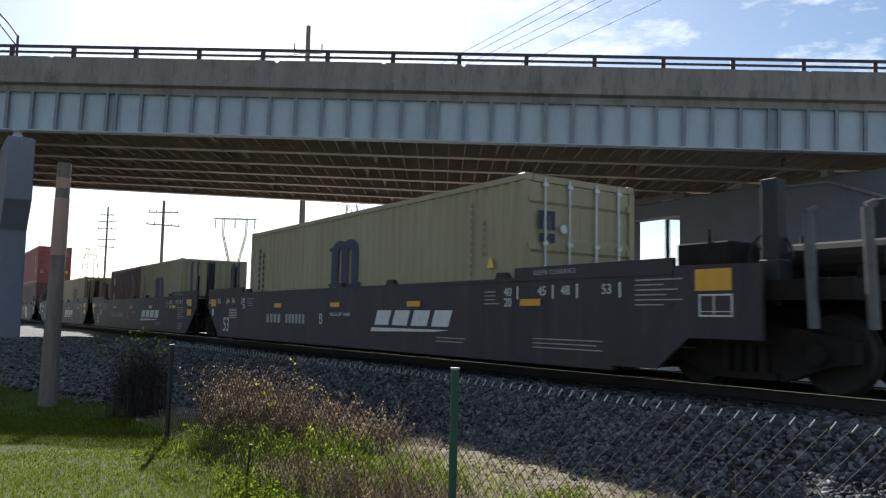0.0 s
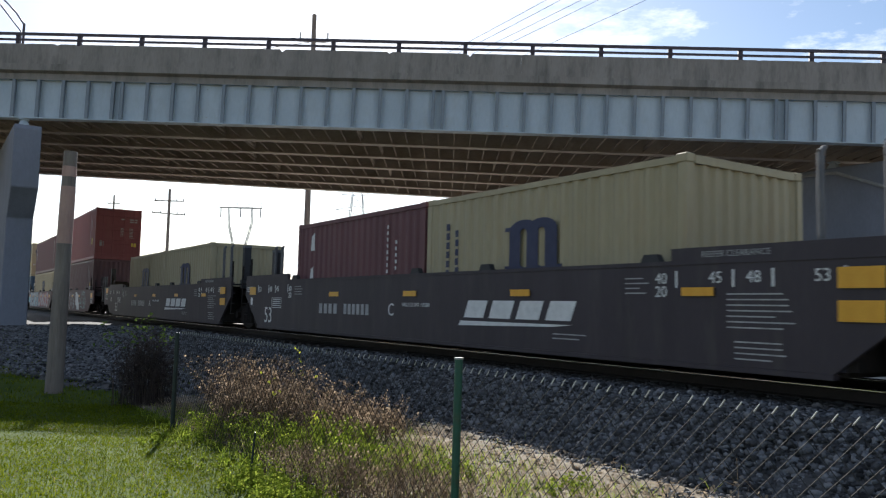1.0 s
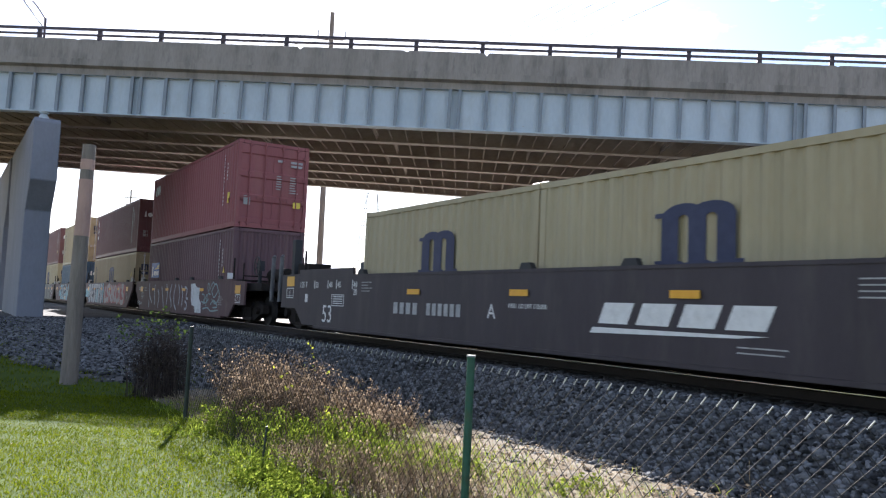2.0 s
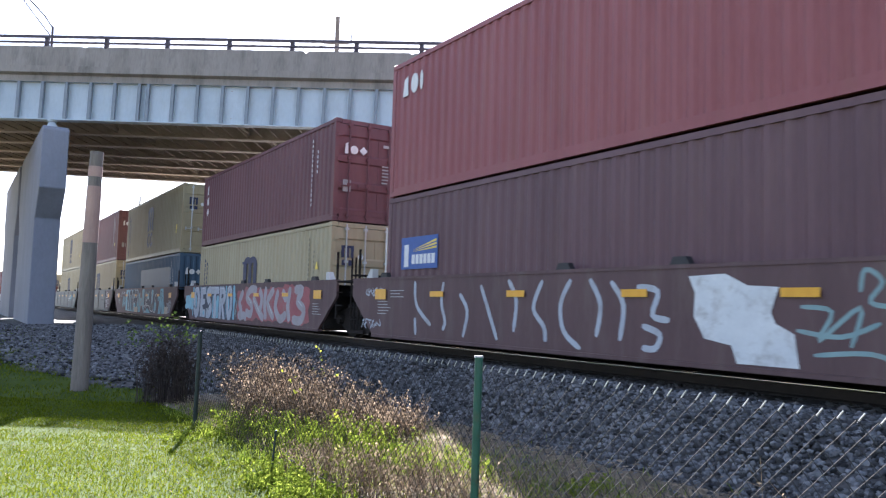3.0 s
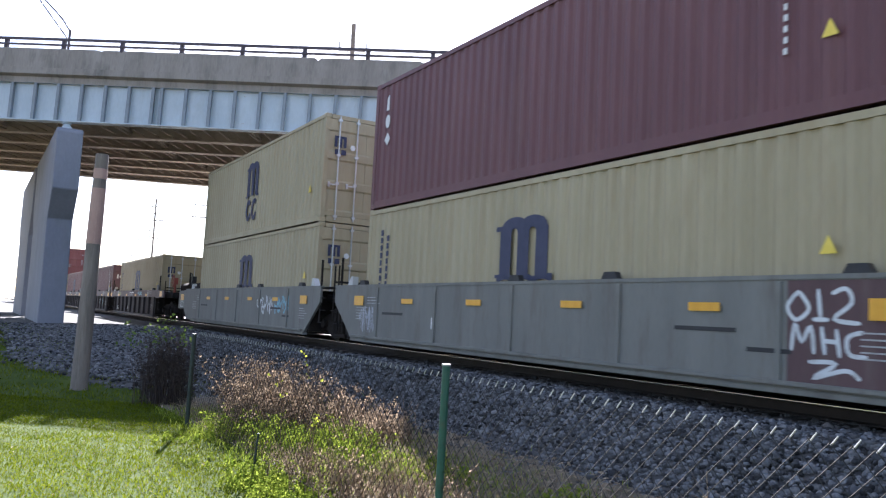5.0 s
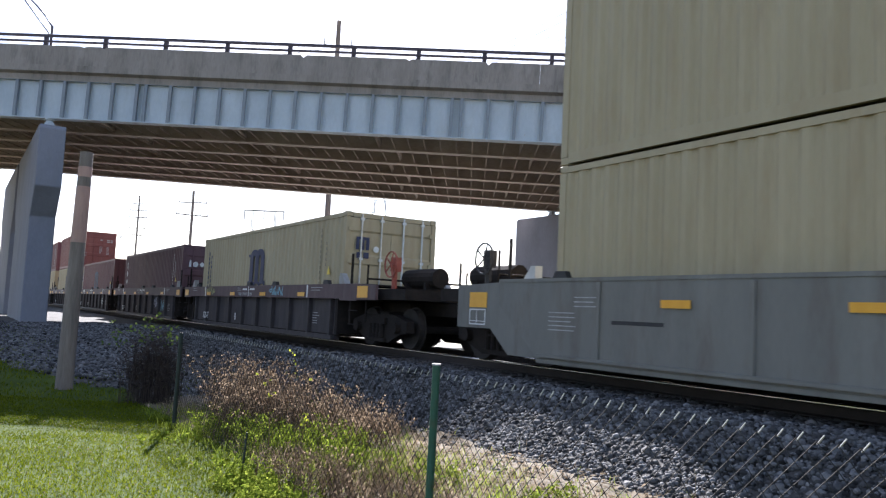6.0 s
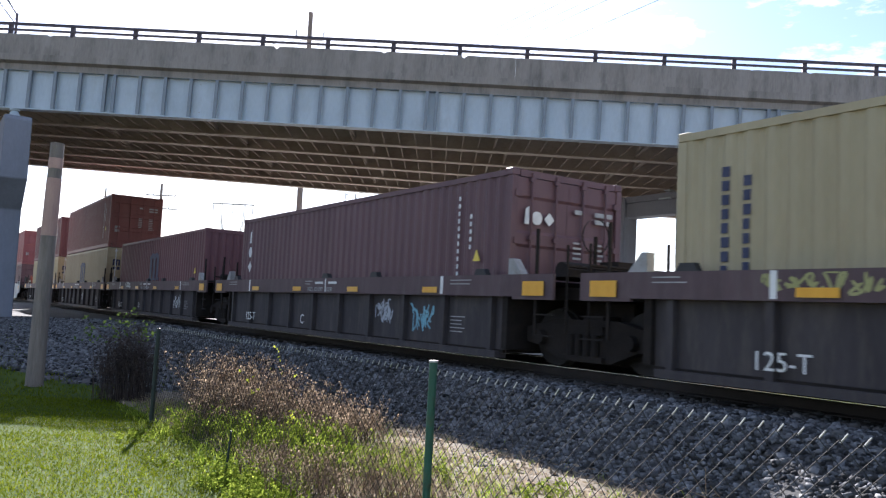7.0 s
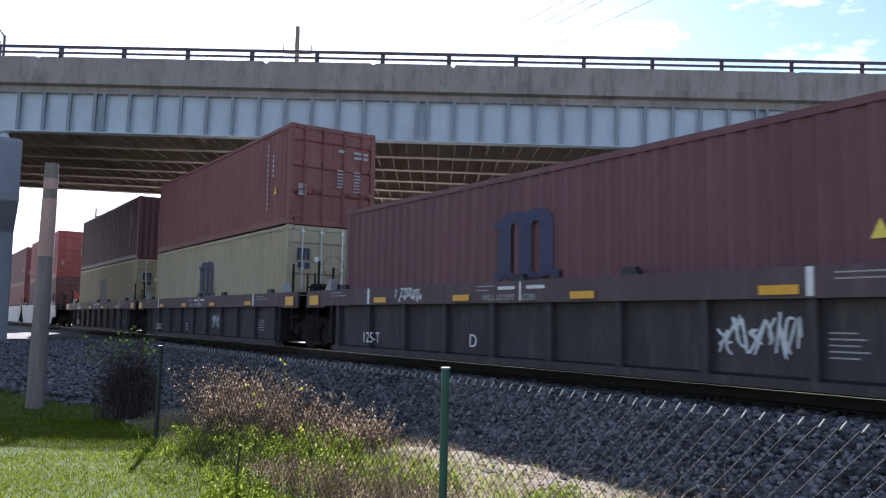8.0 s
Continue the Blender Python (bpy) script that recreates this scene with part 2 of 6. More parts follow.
# ---------------- ground ----------------
def grid_mesh(name, ss, ns, material, lift=0.0, rough=0.0, seed=0.0, sink=None):
    vs, fs = [], []
    for s in ss:
        for n in ns:
            p = at(s, n)
            w = rough * (noise.noise((p.x * 1.3 + seed, p.y * 1.3, 0)) + 0.5 * noise.noise((p.x * 4.1, p.y * 4.1 + seed, 3)))
            vs.append((p.x, p.y, ground_z(s, n) + lift + w - (sink(s, n) if sink else 0)))
    k = len(ns)
    for i in range(len(ss) - 1):
        for j in range(k - 1):
            a = i * k + j
            fs.append((a, a + 1, a + k + 1, a + k))
    me = bpy.data.meshes.new(name)
    me.from_pydata(vs, [], fs)
    me.materials.append(material)
    for p in me.polygons:
        p.use_smooth = True
    return me


def steps(*spans):
    r = []
    for a, b, d in spans:
        k = max(1, round((b - a) / d))
        r += [a + (b - a) * i / k for i in range(k)]
    return r + [spans[-1][1]]


M["soil"] = mat("dry_soil_and_litter", (0.10, 0.085, 0.05), (0.20, 0.165, 0.10), 0.95, 0, 0.9, 14, 0.5, dirt=(0.06, 0.085, 0.025), dirt_amount=0.7)
M["litter"] = mat("dry_leaf_litter", (0.08, 0.066, 0.045), (0.20, 0.16, 0.11), 0.95, 0, 2.2, 30, 0.6, dirt=(0.12, 0.10, 0.06), dirt_amount=0.6)
M["lawn"] = mat("lawn_soil", (0.026, 0.046, 0.005), (0.055, 0.08, 0.010), 0.95, 0, 1.2, 20, 0.5, spec=0.1)
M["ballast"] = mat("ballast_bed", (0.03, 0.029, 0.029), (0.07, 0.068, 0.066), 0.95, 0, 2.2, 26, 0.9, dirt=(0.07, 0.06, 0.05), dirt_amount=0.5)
M["stone"] = mat("ballast_stone", (0.048, 0.049, 0.053), (0.125, 0.125, 0.126), 0.9, 0, 5, 40, 0.35, island=0.9, spec=0.25)

gs = steps((-3000, -400, 300), (-400, -80, 40), (-80, -30, 2.5), (-30, 8, 0.5), (8, 80, 8), (80, 2000, 320))
gn = steps((-3000, -60, 400), (-60, -8, 6), (-8, 2.4, 0.5), (2.4, 13.6, 0.4), (13.6, 60, 5), (60, 3000, 420))
ground = tagged(new("ground", grid_mesh("ground", gs, gn, M["soil"], -0.14, 0.03)), "dry soil with leaf litter beside the tracks", "ground", kind="structure")
lawn = tagged(new("lawn", grid_mesh("lawn", steps((-30, 10, 0.4)), steps((-9, 2.95, 0.4)), M["lawn"], -0.012, 0.025, 4)), "bright green mown lawn", "lawn", kind="structure")
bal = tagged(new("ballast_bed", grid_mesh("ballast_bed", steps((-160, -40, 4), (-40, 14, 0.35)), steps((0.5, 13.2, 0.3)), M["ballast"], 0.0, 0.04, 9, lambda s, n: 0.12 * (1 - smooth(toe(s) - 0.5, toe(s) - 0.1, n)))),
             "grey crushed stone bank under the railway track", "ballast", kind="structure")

# mostly unseen pale ground, added to bounce light up to the deck
M["bounce_bed"] = mat("pale_bounce_gravel", (0.17, 0.16, 0.145), (0.27, 0.258, 0.235), 0.95, 0, 0.8, 16, 0.5, dirt=(0.2, 0.18, 0.15), dirt_amount=0.4)
bounce_bed = tagged(new("bounce_gravel", grid_mesh("bounce_gravel", steps((-160, 40, 5)), steps((13.0, 58, 3)), M["bounce_bed"], 0.02, 0.03, 2)), "pale gravel added beyond the tracks to bounce light", "gravel", kind="structure")
vs, fs, cols = [], [], 14
ss = steps((-13.5, 10, 0.35))
for s in ss:
    for j in range(cols + 1):
        n = 2.75 + (toe(s) + 0.12 * noise.noise((s * 1.9, 0, 5)) - 2.75) * j / cols
        p = at(s, n)
        vs.append((p.x, p.y, ground_z(s, n) + (0.02 if j > 1 else -0.07 + 0.045 * j) + 0.05 * noise.noise((p.x * 2.3, p.y * 2.3, 1)) * (1 if j < cols else -0.6)))
for i in range(len(ss) - 1):
    for j in range(cols):
        a = i * (cols + 1) + j
        fs.append((a, a + 1, a + cols + 2, a + cols + 1))
me = bpy.data.meshes.new("verge")
me.from_pydata(vs, [], fs)
me.materials.append(M["litter"])
tagged(new("verge", me), "strip of dry leaf litter between fence and ballast", "ground", kind="structure")

# ---------------- track ----------------
def rail_bm(bm):
    prof = [(-0.07, 0), (0.07, 0), (0.07, 0.012), (0.012, 0.03), (0.012, 0.13), (0.036, 0.14), (0.036, 0.1495), (-0.036, 0.1495), (-0.036, 0.14), (-0.012, 0.13), (-0.012, 0.03), (-0.07, 0.012)]
    prism(bm, [(a, z - 0.172) for a, z in prof], -260, 60, axis="x")


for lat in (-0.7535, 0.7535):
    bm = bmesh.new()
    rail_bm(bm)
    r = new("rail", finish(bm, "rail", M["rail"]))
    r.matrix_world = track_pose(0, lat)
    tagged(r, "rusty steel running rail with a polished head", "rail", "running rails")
    bm = bmesh.new()
    prism(bm, [(-0.036, -0.022), (0.036, -0.022), (0.036, -0.012), (0.022, 0.0), (-0.022, 0.0), (-0.036, -0.012)], -260, 60, axis="x")
    part("rail_head", bm, M["railtop"], r, "bright polished rail head")


def tie_bm(bm):
    box(bm, -0.115, 0.115, -1.3, 1.3, -0.36, -0.172)
    bevel(bm, 0.012)


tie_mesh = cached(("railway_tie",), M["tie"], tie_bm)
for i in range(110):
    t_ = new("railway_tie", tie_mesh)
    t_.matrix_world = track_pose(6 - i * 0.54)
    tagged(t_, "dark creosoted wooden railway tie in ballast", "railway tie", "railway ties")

# ---------------- bridge ----------------
BX, BY, BZ, GRADE = 0.46, 28.224, 9.272 + 1.6, -0.025
HEAD0, HEAD1 = -4.13, 4.0           # headings of the near and far girders
A0, A1 = -62.0, 46.0


def bridge_frame(off, heading):
    return pose(BX, BY + off, BZ, 0, 0, heading) @ Matrix.Rotation(-math.atan(GRADE), 4, "Y")


bridge = tagged(new("road_bridge"), "highway overpass with pale blue steel girders and a weathered concrete parapet", "bridge", kind="structure")
front = bridge_frame(0, HEAD0)


def bpart(name, bm, material, m, label=""):
    ob = part(name, bm, material, bridge, label)
    ob.matrix_world = m
    return ob


# parapet with a chipped top, cast in lengths
rnd = random.Random(3)
x = A0
while x < A1:
    ln = 3.05
    bm = bmesh.new()
    k = 26
    top = [(x + 0.002 + (ln - 0.004) * i / k, -0.01 - 0.008 * rnd.random() - (0.12 * rnd.random() if rnd.random() < 0.05 else 0)) for i in range(k + 1)]
    outline = [(x + 0.002, -0.80)] + top + [(x + ln - 0.002, -0.80)]
    prism(bm, outline, -0.02, 0.34)
    bpart("parapet_panel", bm, M["concrete"], front)
    x += ln
bm = bmesh.new()
prism(bm, [(-0.10, -0.80), (0.5, -0.80), (0.5, -1.36), (0.10, -1.36), (0.10, -1.12), (-0.10, -1.05)], A0, A1, axis="x")
bpart("deck_edge", bm, M["concrete"], front, "weathered concrete deck edge")
bm = bmesh.new()
prism(bm, [(-0.02, -0.80), (0.34, -0.80), (0.34, -0.02), (-0.02, -0.02)], A0, A1, axis="x")
bpart("far_parapet", bm, M["concrete"], bridge_frame(17.6, HEAD1))
# railing
k0 = int(A0 / 2.443)
post_me = None
for k in range(k0, int(A1 / 2.443)):
    bm = bmesh.new()
    box(bm, -0.075, 0.075, 0.06, 0.2, -0.06, 0.42)
    bevel(bm, 0.015)
    me = finish(bm, "railing_post", M["railing"]) if post_me is None else post_me
    post_me = me
    ob = part("railing_post", me, None, bridge)
    ob.matrix_world = front @ Matrix.Translation((k * 2.443, 0, 0))
for z0, z1 in ((0.34, 0.44), (0.13, 0.20)):
    bm = bmesh.new()
    box(bm, A0, A1, 0.02, 0.1, z0, z1)
    bpart("handrail", bm, M["railing"], front, "dark metal handrail")
# deck slab and girders
bm = bmesh.new()
seg = 36
rows = []
for i in range(seg + 1):
    a = A0 + (A1 - A0) * i / seg
    f0 = front @ Vector((a, 0.5, -1.10))
    f1 = bridge_frame(17.9, HEAD1) @ Vector((a, 0, -1.10))
    rows.append([bm.verts.new(f0), bm.verts.new(f1), bm.verts.new(f1 + Vector((0, 0, 0.28))), bm.verts.new(f0 + Vector((0, 0, 0.28)))])
for i in range(seg):
    for j in range(4):
        q = (j + 1) % 4
        bm.faces.new((rows[i][j], rows[i + 1][j], rows[i + 1][q], rows[i][q]))
deck = part("deck_slab", bm, M["deck_concrete"], bridge, "stained concrete deck underside")

GIRDERS = []
ng = 7
for g in range(ng):
    f = g / (ng - 1)
    m = bridge_frame(0.28 + 17.0 * f, HEAD0 + (HEAD1 - HEAD0) * f)
    GIRDERS.append(m)
    bm = bmesh.new()
    box(bm, A0, A1, -0.008, 0.008, -2.80, -1.10)
    box(bm, A0, A1, -0.21, 0.21, -2.85, -2.81)
    box(bm, A0, A1, -0.17, 0.17, -1.36, -1.33)
    bpart("girder", bm, M["girder"] if g == 0 else M["girder_in"], m, "pale blue riveted steel plate girder" if g == 0 else "brown weathered steel girder")
    if g == 0:
        st = None
        a = A0 + 0.4
        i = 0
        while a < A1:
            if st is None:
                b2 = bmesh.new()
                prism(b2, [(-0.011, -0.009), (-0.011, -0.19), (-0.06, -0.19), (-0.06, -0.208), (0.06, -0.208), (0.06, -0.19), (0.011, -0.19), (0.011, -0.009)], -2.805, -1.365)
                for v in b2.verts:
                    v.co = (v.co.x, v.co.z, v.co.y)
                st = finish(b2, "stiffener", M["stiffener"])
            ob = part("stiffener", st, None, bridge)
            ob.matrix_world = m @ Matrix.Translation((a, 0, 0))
            a += 0.98 if i % 13 else 0.35
            i += 1
# cross frames between the girders
for g in range(ng - 1):
    bm = bmesh.new()
    a = A0 + 2.0 + (g % 2) * 0.6
    while a < A1 - 2:
        p0, p1 = GIRDERS[g] @ Vector((a, 0, 0)), GIRDERS[g + 1] @ Vector((a, 0, 0))
        for za, zb in ((-2.6, -2.6), (-1.5, -1.5), (-2.6, -1.5), (-1.5, -2.6)):
            if za == zb == -1.5:
                continue
            tube(bm, p0 + Vector((0, 0, za)), p1 + Vector((0, 0, zb)), 0.05, sides=4)
        a += 5.6
    # close ribs between the lower flanges
    ribs = bmesh.new()
    a = A0 + 1
    while a < A1 - 1:
        p0, p1 = GIRDERS[g] @ Vector((a, 0.1, -2.74)), GIRDERS[g + 1] @ Vector((a, -0.1, -2.74))
        tube(ribs, p0, p1, 0.024, sides=4, caps=False)
        a += 0.62
    part("cross_frame", bm, M["girder_in"], bridge)
    part("soffit_rib", ribs, M["deck_concrete"], bridge, kind="stuff")


# ---------------- piers ----------------
def pier(s0, s1, n, top, foot, w=0.9, flare=0.95):
    """Hammerhead pier in line with the track: s0 is its end towards the camera."""
    th = tagged(new("bridge_pier"), "grey painted concrete hammerhead bridge pier", "bridge pier", "bridge piers", "structure")
    m = at((s0 + s1) / 2, n, 0)
    th.matrix_world = pose(m.x, m.y, 0, 0, 0, RZ)
    h = (s0 - s1) / 2
    bm = bmesh.new()
    o = [(-h, top), (h, top), (h + 0.12, top - 0.15), (h + 0.12, top - 2.3), (h - flare, top - 3.35), (h - flare, foot - 1), (-h + flare, foot - 1), (-h + flare, top - 3.35), (-h - 0.12, top - 2.3), (-h - 0.12, top - 0.15)]
    prism(bm, o, -w / 2, w / 2)
    bmesh.ops.recalc_face_normals(bm, faces=bm.faces)
    bevel(bm, 0.03)
    part("pier_body", bm, M["pier_concrete"], th)
    return th


def bearing(g, n):
    """A pedestal bearing between a pier at distance n from the track's start and girder g."""
    m = GIRDERS[g]
    best, a = 9e9, A0
    while a < A1:
        p = m @ Vector((a, 0, 0))
        dn = abs(p.dot(N) - n)
        if dn < best:
            best, ba = dn, a
        a += 0.02
    p = m @ Vector((ba, 0, -2.85))
    b = tagged(new("bridge_bearing"), "pale blue steel pedestal bearing under a girder", "bridge bearing", "bridge bearings", "structure")
    b.matrix_world = pose(p.x, p.y, p.z - 0.46, 0, 0, RZ)
    bm = bmesh.new()
    for r0, r1, z0, z1 in ((0.36, 0.34, 0, 0.06), (0.26, 0.10, 0.06, 0.40), (0.17, 0.17, 0.40, 0.458)):
        v = [[bm.verts.new((sx * r, sy * r, z)) for sx, sy in ((-1, -1), (1, -1), (1, 1), (-1, 1))] for r, z in ((r0, z0), (r1, z1))]
        for i in range(4):
            j = (i + 1) % 4
            bm.faces.new((v[0][i], v[0][j], v[1][j], v[1][i]))
        bm.faces.new(v[0][::-1])
        bm.faces.new(v[1])
    part("pedestal", bm, M["girder"], b)
    return p


for g in range(ng):
    bearing(g, 2.88)
    bearing(g, 29.4)
pier(-32.3, -42.3, 2.85, 7.95, 0.5)
pier(-44.2, -55.0, 2.85, 8.05, 0.5)
pier(-12.5, -24.1, 29.4, 7.36, 0.3, flare=-0.1)
pier(-27.5, -38.3, 29.4, 7.62, 0.3, flare=-0.1)
tie_beam = tagged(new("pier_crossbeam"), "grey concrete beam joining two bridge piers", "bridge beam", kind="structure")
m_ = at(-25.9, 29.45)
tie_beam.matrix_world = pose(m_.x, m_.y, 0, 0, 0, RZ)
bm = bmesh.new()
box(bm, -1.9, 1.9, -0.36, 0.36, 6.58, 7.3)
bevel(bm, 0.03)
box(bm, -1.9, 1.9, -0.42, 0.42, 7.305, 7.6)
part("beam", bm, M["pier_concrete"], tie_beam)
drain = tagged(new("drain_pipe"), "pale bent drain pipe along a bridge pier", "drain pipe", kind="structure")
bm = bmesh.new()
for a, b in (((-19.6, 7.2), (-16.92, 7.11)), ((-16.92, 7.11), (-13.2, 5.6))):
    tube(bm, at(a[0], 28.78, a[1]), at(b[0], 28.78, b[1]), 0.06, sides=10)
part("pipe", bm, M["midgrey"], drain)

# ---------------- train ----------------
W2 = 1.219


def corr(bm, x0, x1, y, z0, z1, depth, pitch, out):
    """A trapezoid-corrugated steel wall in the plane y, outward sign out."""
    k = max(1, round((x1 - x0) / pitch))
    p = (x1 - x0) / k
    xs = []
    for i in range(k):
        a = x0 + i * p
        xs += [(a, 0), (a + p * 0.28, 0), (a + p * 0.5, depth), (a + p * 0.78, depth)]
    xs.append((x1, 0))
    lo = [bm.verts.new((a, y - out * d, z0)) for a, d in xs]
    hi = [bm.verts.new((a, y - out * d, z1)) for a, d in xs]
    for i in range(len(xs) - 1):
        bm.faces.new((lo[i], lo[i + 1], hi[i + 1], hi[i]))


def corr_end(bm, x, z0, z1, depth, pitch, out):
    k = round(2 * (W2 - 0.12) / pitch)
    y0, y1 = -(W2 - 0.12), W2 - 0.12
    p = (y1 - y0) / k
    ys = []
    for i in range(k):
        a = y0 + i * p
        ys += [(a, 0), (a + p * 0.28, 0), (a + p * 0.5, depth), (a + p * 0.78, depth)]
    ys.append((y1, 0))
    lo = [bm.verts.new((x - out * d, a, z0)) for a, d in ys]
    hi = [bm.verts.new((x - out * d, a, z1)) for a, d in ys]
    for i in range(len(ys) - 1):
        bm.faces.new((lo[i], lo[i + 1], hi[i + 1], hi[i]))


def container(name, L, H, paint, doors, label):
    """A shipping container; x runs along it with the leading end at x=0, the base at z=0."""
    c = tagged(new("shipping_container"), label, "shipping container", "containers on the train")
    mt = M[paint]

    def walls(bm):
        for sgn in (-1, 1):
            corr(bm, -L + 0.14, -0.14, sgn * (W2 - 0.012), 0.17, H - 0.10, 0.032, 0.278, sgn)
        corr_end(bm, -L + 0.03, 0.17, H - 0.10, 0.04, 0.25, -1)
        if not doors:
            corr_end(bm, -0.03, 0.17, H - 0.10, 0.045, 0.25, 1)

    def roof(bm):
        box(bm, -L + 0.08, -0.08, -W2 + 0.05, W2 - 0.05, H - 0.045, H - 0.015)
        k = int(L / 0.4)
        for i in range(k):
            a = -L + 0.3 + i * (L - 0.6) / k
            box(bm, a, a + 0.16, -W2 + 0.16, W2 - 0.16, H - 0.02, H - 0.002)

    def frm(bm):
        for sy in (-1, 1):
            y0, y1 = sorted((sy * W2, sy * (W2 - 0.07)))
            box(bm, -L + 0.17, -0.17, y0, y1, 0.02, 0.18)
            box(bm, -L + 0.17, -0.17, y0, y1, H - 0.11, H - 0.02)
            for xe, xi in ((0, -0.14), (-L, -L + 0.14)):
                a, b = sorted((xe, xi))
                y0b, y1b = sorted((sy * W2, sy * (W2 - 0.12)))
                box(bm, a, b, y0b, y1b, 0.12, H - 0.12)
        for xe, xi in ((-0.004, -0.12), (-L + 0.004, -L + 0.12)):
            a, b = sorted((xe, xi))
            box(bm, a, b, -W2 + 0.17, W2 - 0.17, 0.01, 0.17)
            box(bm, a, b, -W2 + 0.17, W2 - 0.17, H - 0.12, H - 0.012)
        box(bm, -L + 0.2, -0.2, -W2 + 0.08, W2 - 0.08, 0.1, 0.14)

    def casting(bm):
        box(bm, -0.089, 0.089, -0.081, 0.081, -0.059, 0.059)
        bevel(bm, 0.012)

    part("wall", cached(("wall", L, H, paint, doors), mt, walls), None, c)
    part("roof", cached(("roof", L, H, paint), mt, roof), None, c)
    part("frame", cached(("frame", L, H, paint), mt, frm), None, c)
    cm = cached(("corner_casting", paint), mt, casting)
    for xx in (-0.087, -L + 0.087):
        for yy in (-W2 + 0.079, W2 - 0.079):
            for zz in (0.057, H - 0.057):
                o = part("corner_casting", cm, None, c)
                o.location = (xx, yy, zz)
    if doors:
        def door(bm):
            w = W2 - 0.125
            z0, z1 = 0.18, H - 0.13
            prof = [(z0, 0.0), (z0 + 0.12, 0.0)]
            bands = 3
            hh = (z1 - z0 - 0.24) / bands
            for b in range(bands):
                a = z0 + 0.12 + b * hh
                prof += [(a + 0.05, -0.03), (a + hh * 0.72, -0.03), (a + hh * 0.78, 0.0), (a + hh, 0.0)]
            prof.append((z1, 0.0))
            r0 = [bm.verts.new((d - 0.02, 0.005, z)) for z, d in prof]
            r1 = [bm.verts.new((d - 0.02, w, z)) for z, d in prof]
            for i in range(len(prof) - 1):
                bm.faces.new((r0[i], r1[i], r1[i + 1], r0[i + 1]))
            box(bm, -0.075, -0.052, 0.004, w, z0, z1)

        def rod(bm):
            tube(bm, (0.018, 0, 0.06), (0.018, 0, H - 0.05), 0.022, sides=6)
            for z in (0.16, H * 0.36, H * 0.62, H - 0.16):
                box(bm, -0.015, 0.045, -0.05, 0.05, z - 0.03, z + 0.03)
            box(bm, 0.02, 0.045, -0.02, 0.26, H * 0.34, H * 0.34 + 0.03)
            box(bm, 0.0, 0.03, 0.2, 0.26, H * 0.34 - 0.05, H * 0.34 + 0.08)

        dm = cached(("door", H, paint), mt, door)
        rm = cached(("lock_rod", H, paint == "yellow", paint), M["steelrod"] if paint == "yellow" else mt, rod)
        for sy in (-1, 1):
            dd = part("door", dm, None, c)
            dd.scale = (1, sy, 1)
            for zz in (0.35, H * 0.35, H * 0.6, H - 0.4):
                o = part("hinge", cached(("hinge", paint), mt, lambda bm: box(bm, -0.012, 0.022, W2 - 0.19, W2 - 0.06, -0.05, 0.05)), None, dd)
                o.location = (0, 0, zz)
            for yy in (0.30, 0.82):
                o = part("lock_rod", rm, None, dd, "galvanised lock rod" if paint == "yellow" else "")
                o.location = (0, yy, 0)
    return c


def plate(bm, x0, x1, z0, z1, y, skew=0.0):
    """A thin painted mark on the side facing the camera (plane y)."""
    h = (z1 - z0)
    lo = [(x0, z0), (x1, z0), (x1 + skew * h, z1), (x0 + skew * h, z1)]
    prism(bm, lo, y - 0.004, y)


def end_plate(bm, y0, y1, z0, z1, x):
    prism(bm, [(y0, z0), (y1, z0), (y1, z1), (y0, z1)], x, x + 0.004, axis="x")


def letters(text, size, x, z, y, parent, material, name="marking", end=False):
    """Painted characters on a side (reading along the train) or on a leading end."""
    cu = bpy.data.curves.new(name, "FONT")
    cu.body, cu.size, cu.extrude, cu.resolution_u = text, size, 0.002, 3
    tmp = bpy.data.objects.new(name, cu)
    scene.collection.objects.link(tmp)
    me = bpy.data.meshes.new_from_object(tmp.evaluated_get(bpy.context.evaluated_depsgraph_get()))
    bpy.data.objects.remove(tmp)
    bpy.data.curves.remove(cu)
    me.materials.clear()
    me.materials.append(material)
    ob = new(name, me)
    ob.parent = parent
    ob.matrix_basis = pose(x, y, z, 90, 0, 90) if end else pose(x, y, z, 90, 0, 0)
    return tagged(ob, kind="stuff") if len(text) > 1 else ob


FRONT = -W2 - 0.004      # plane just proud of a container's camera side
MOVERS = []              # every moving thing with its place along the train


def ring(bm, cx, cz, rx, rz, t, start):
    """An open ring stroke."""
    o, i = [], []
    for k in range(15):
        a = start + 5.1 * k / 14
        o.append((cx + rx * math.cos(a), cz + rz * math.sin(a)))
        i.append((cx + (rx - t) * math.cos(a), cz + (rz - t) * math.sin(a)))
    prism(bm, o + i[::-1], FRONT - 0.004, FRONT)


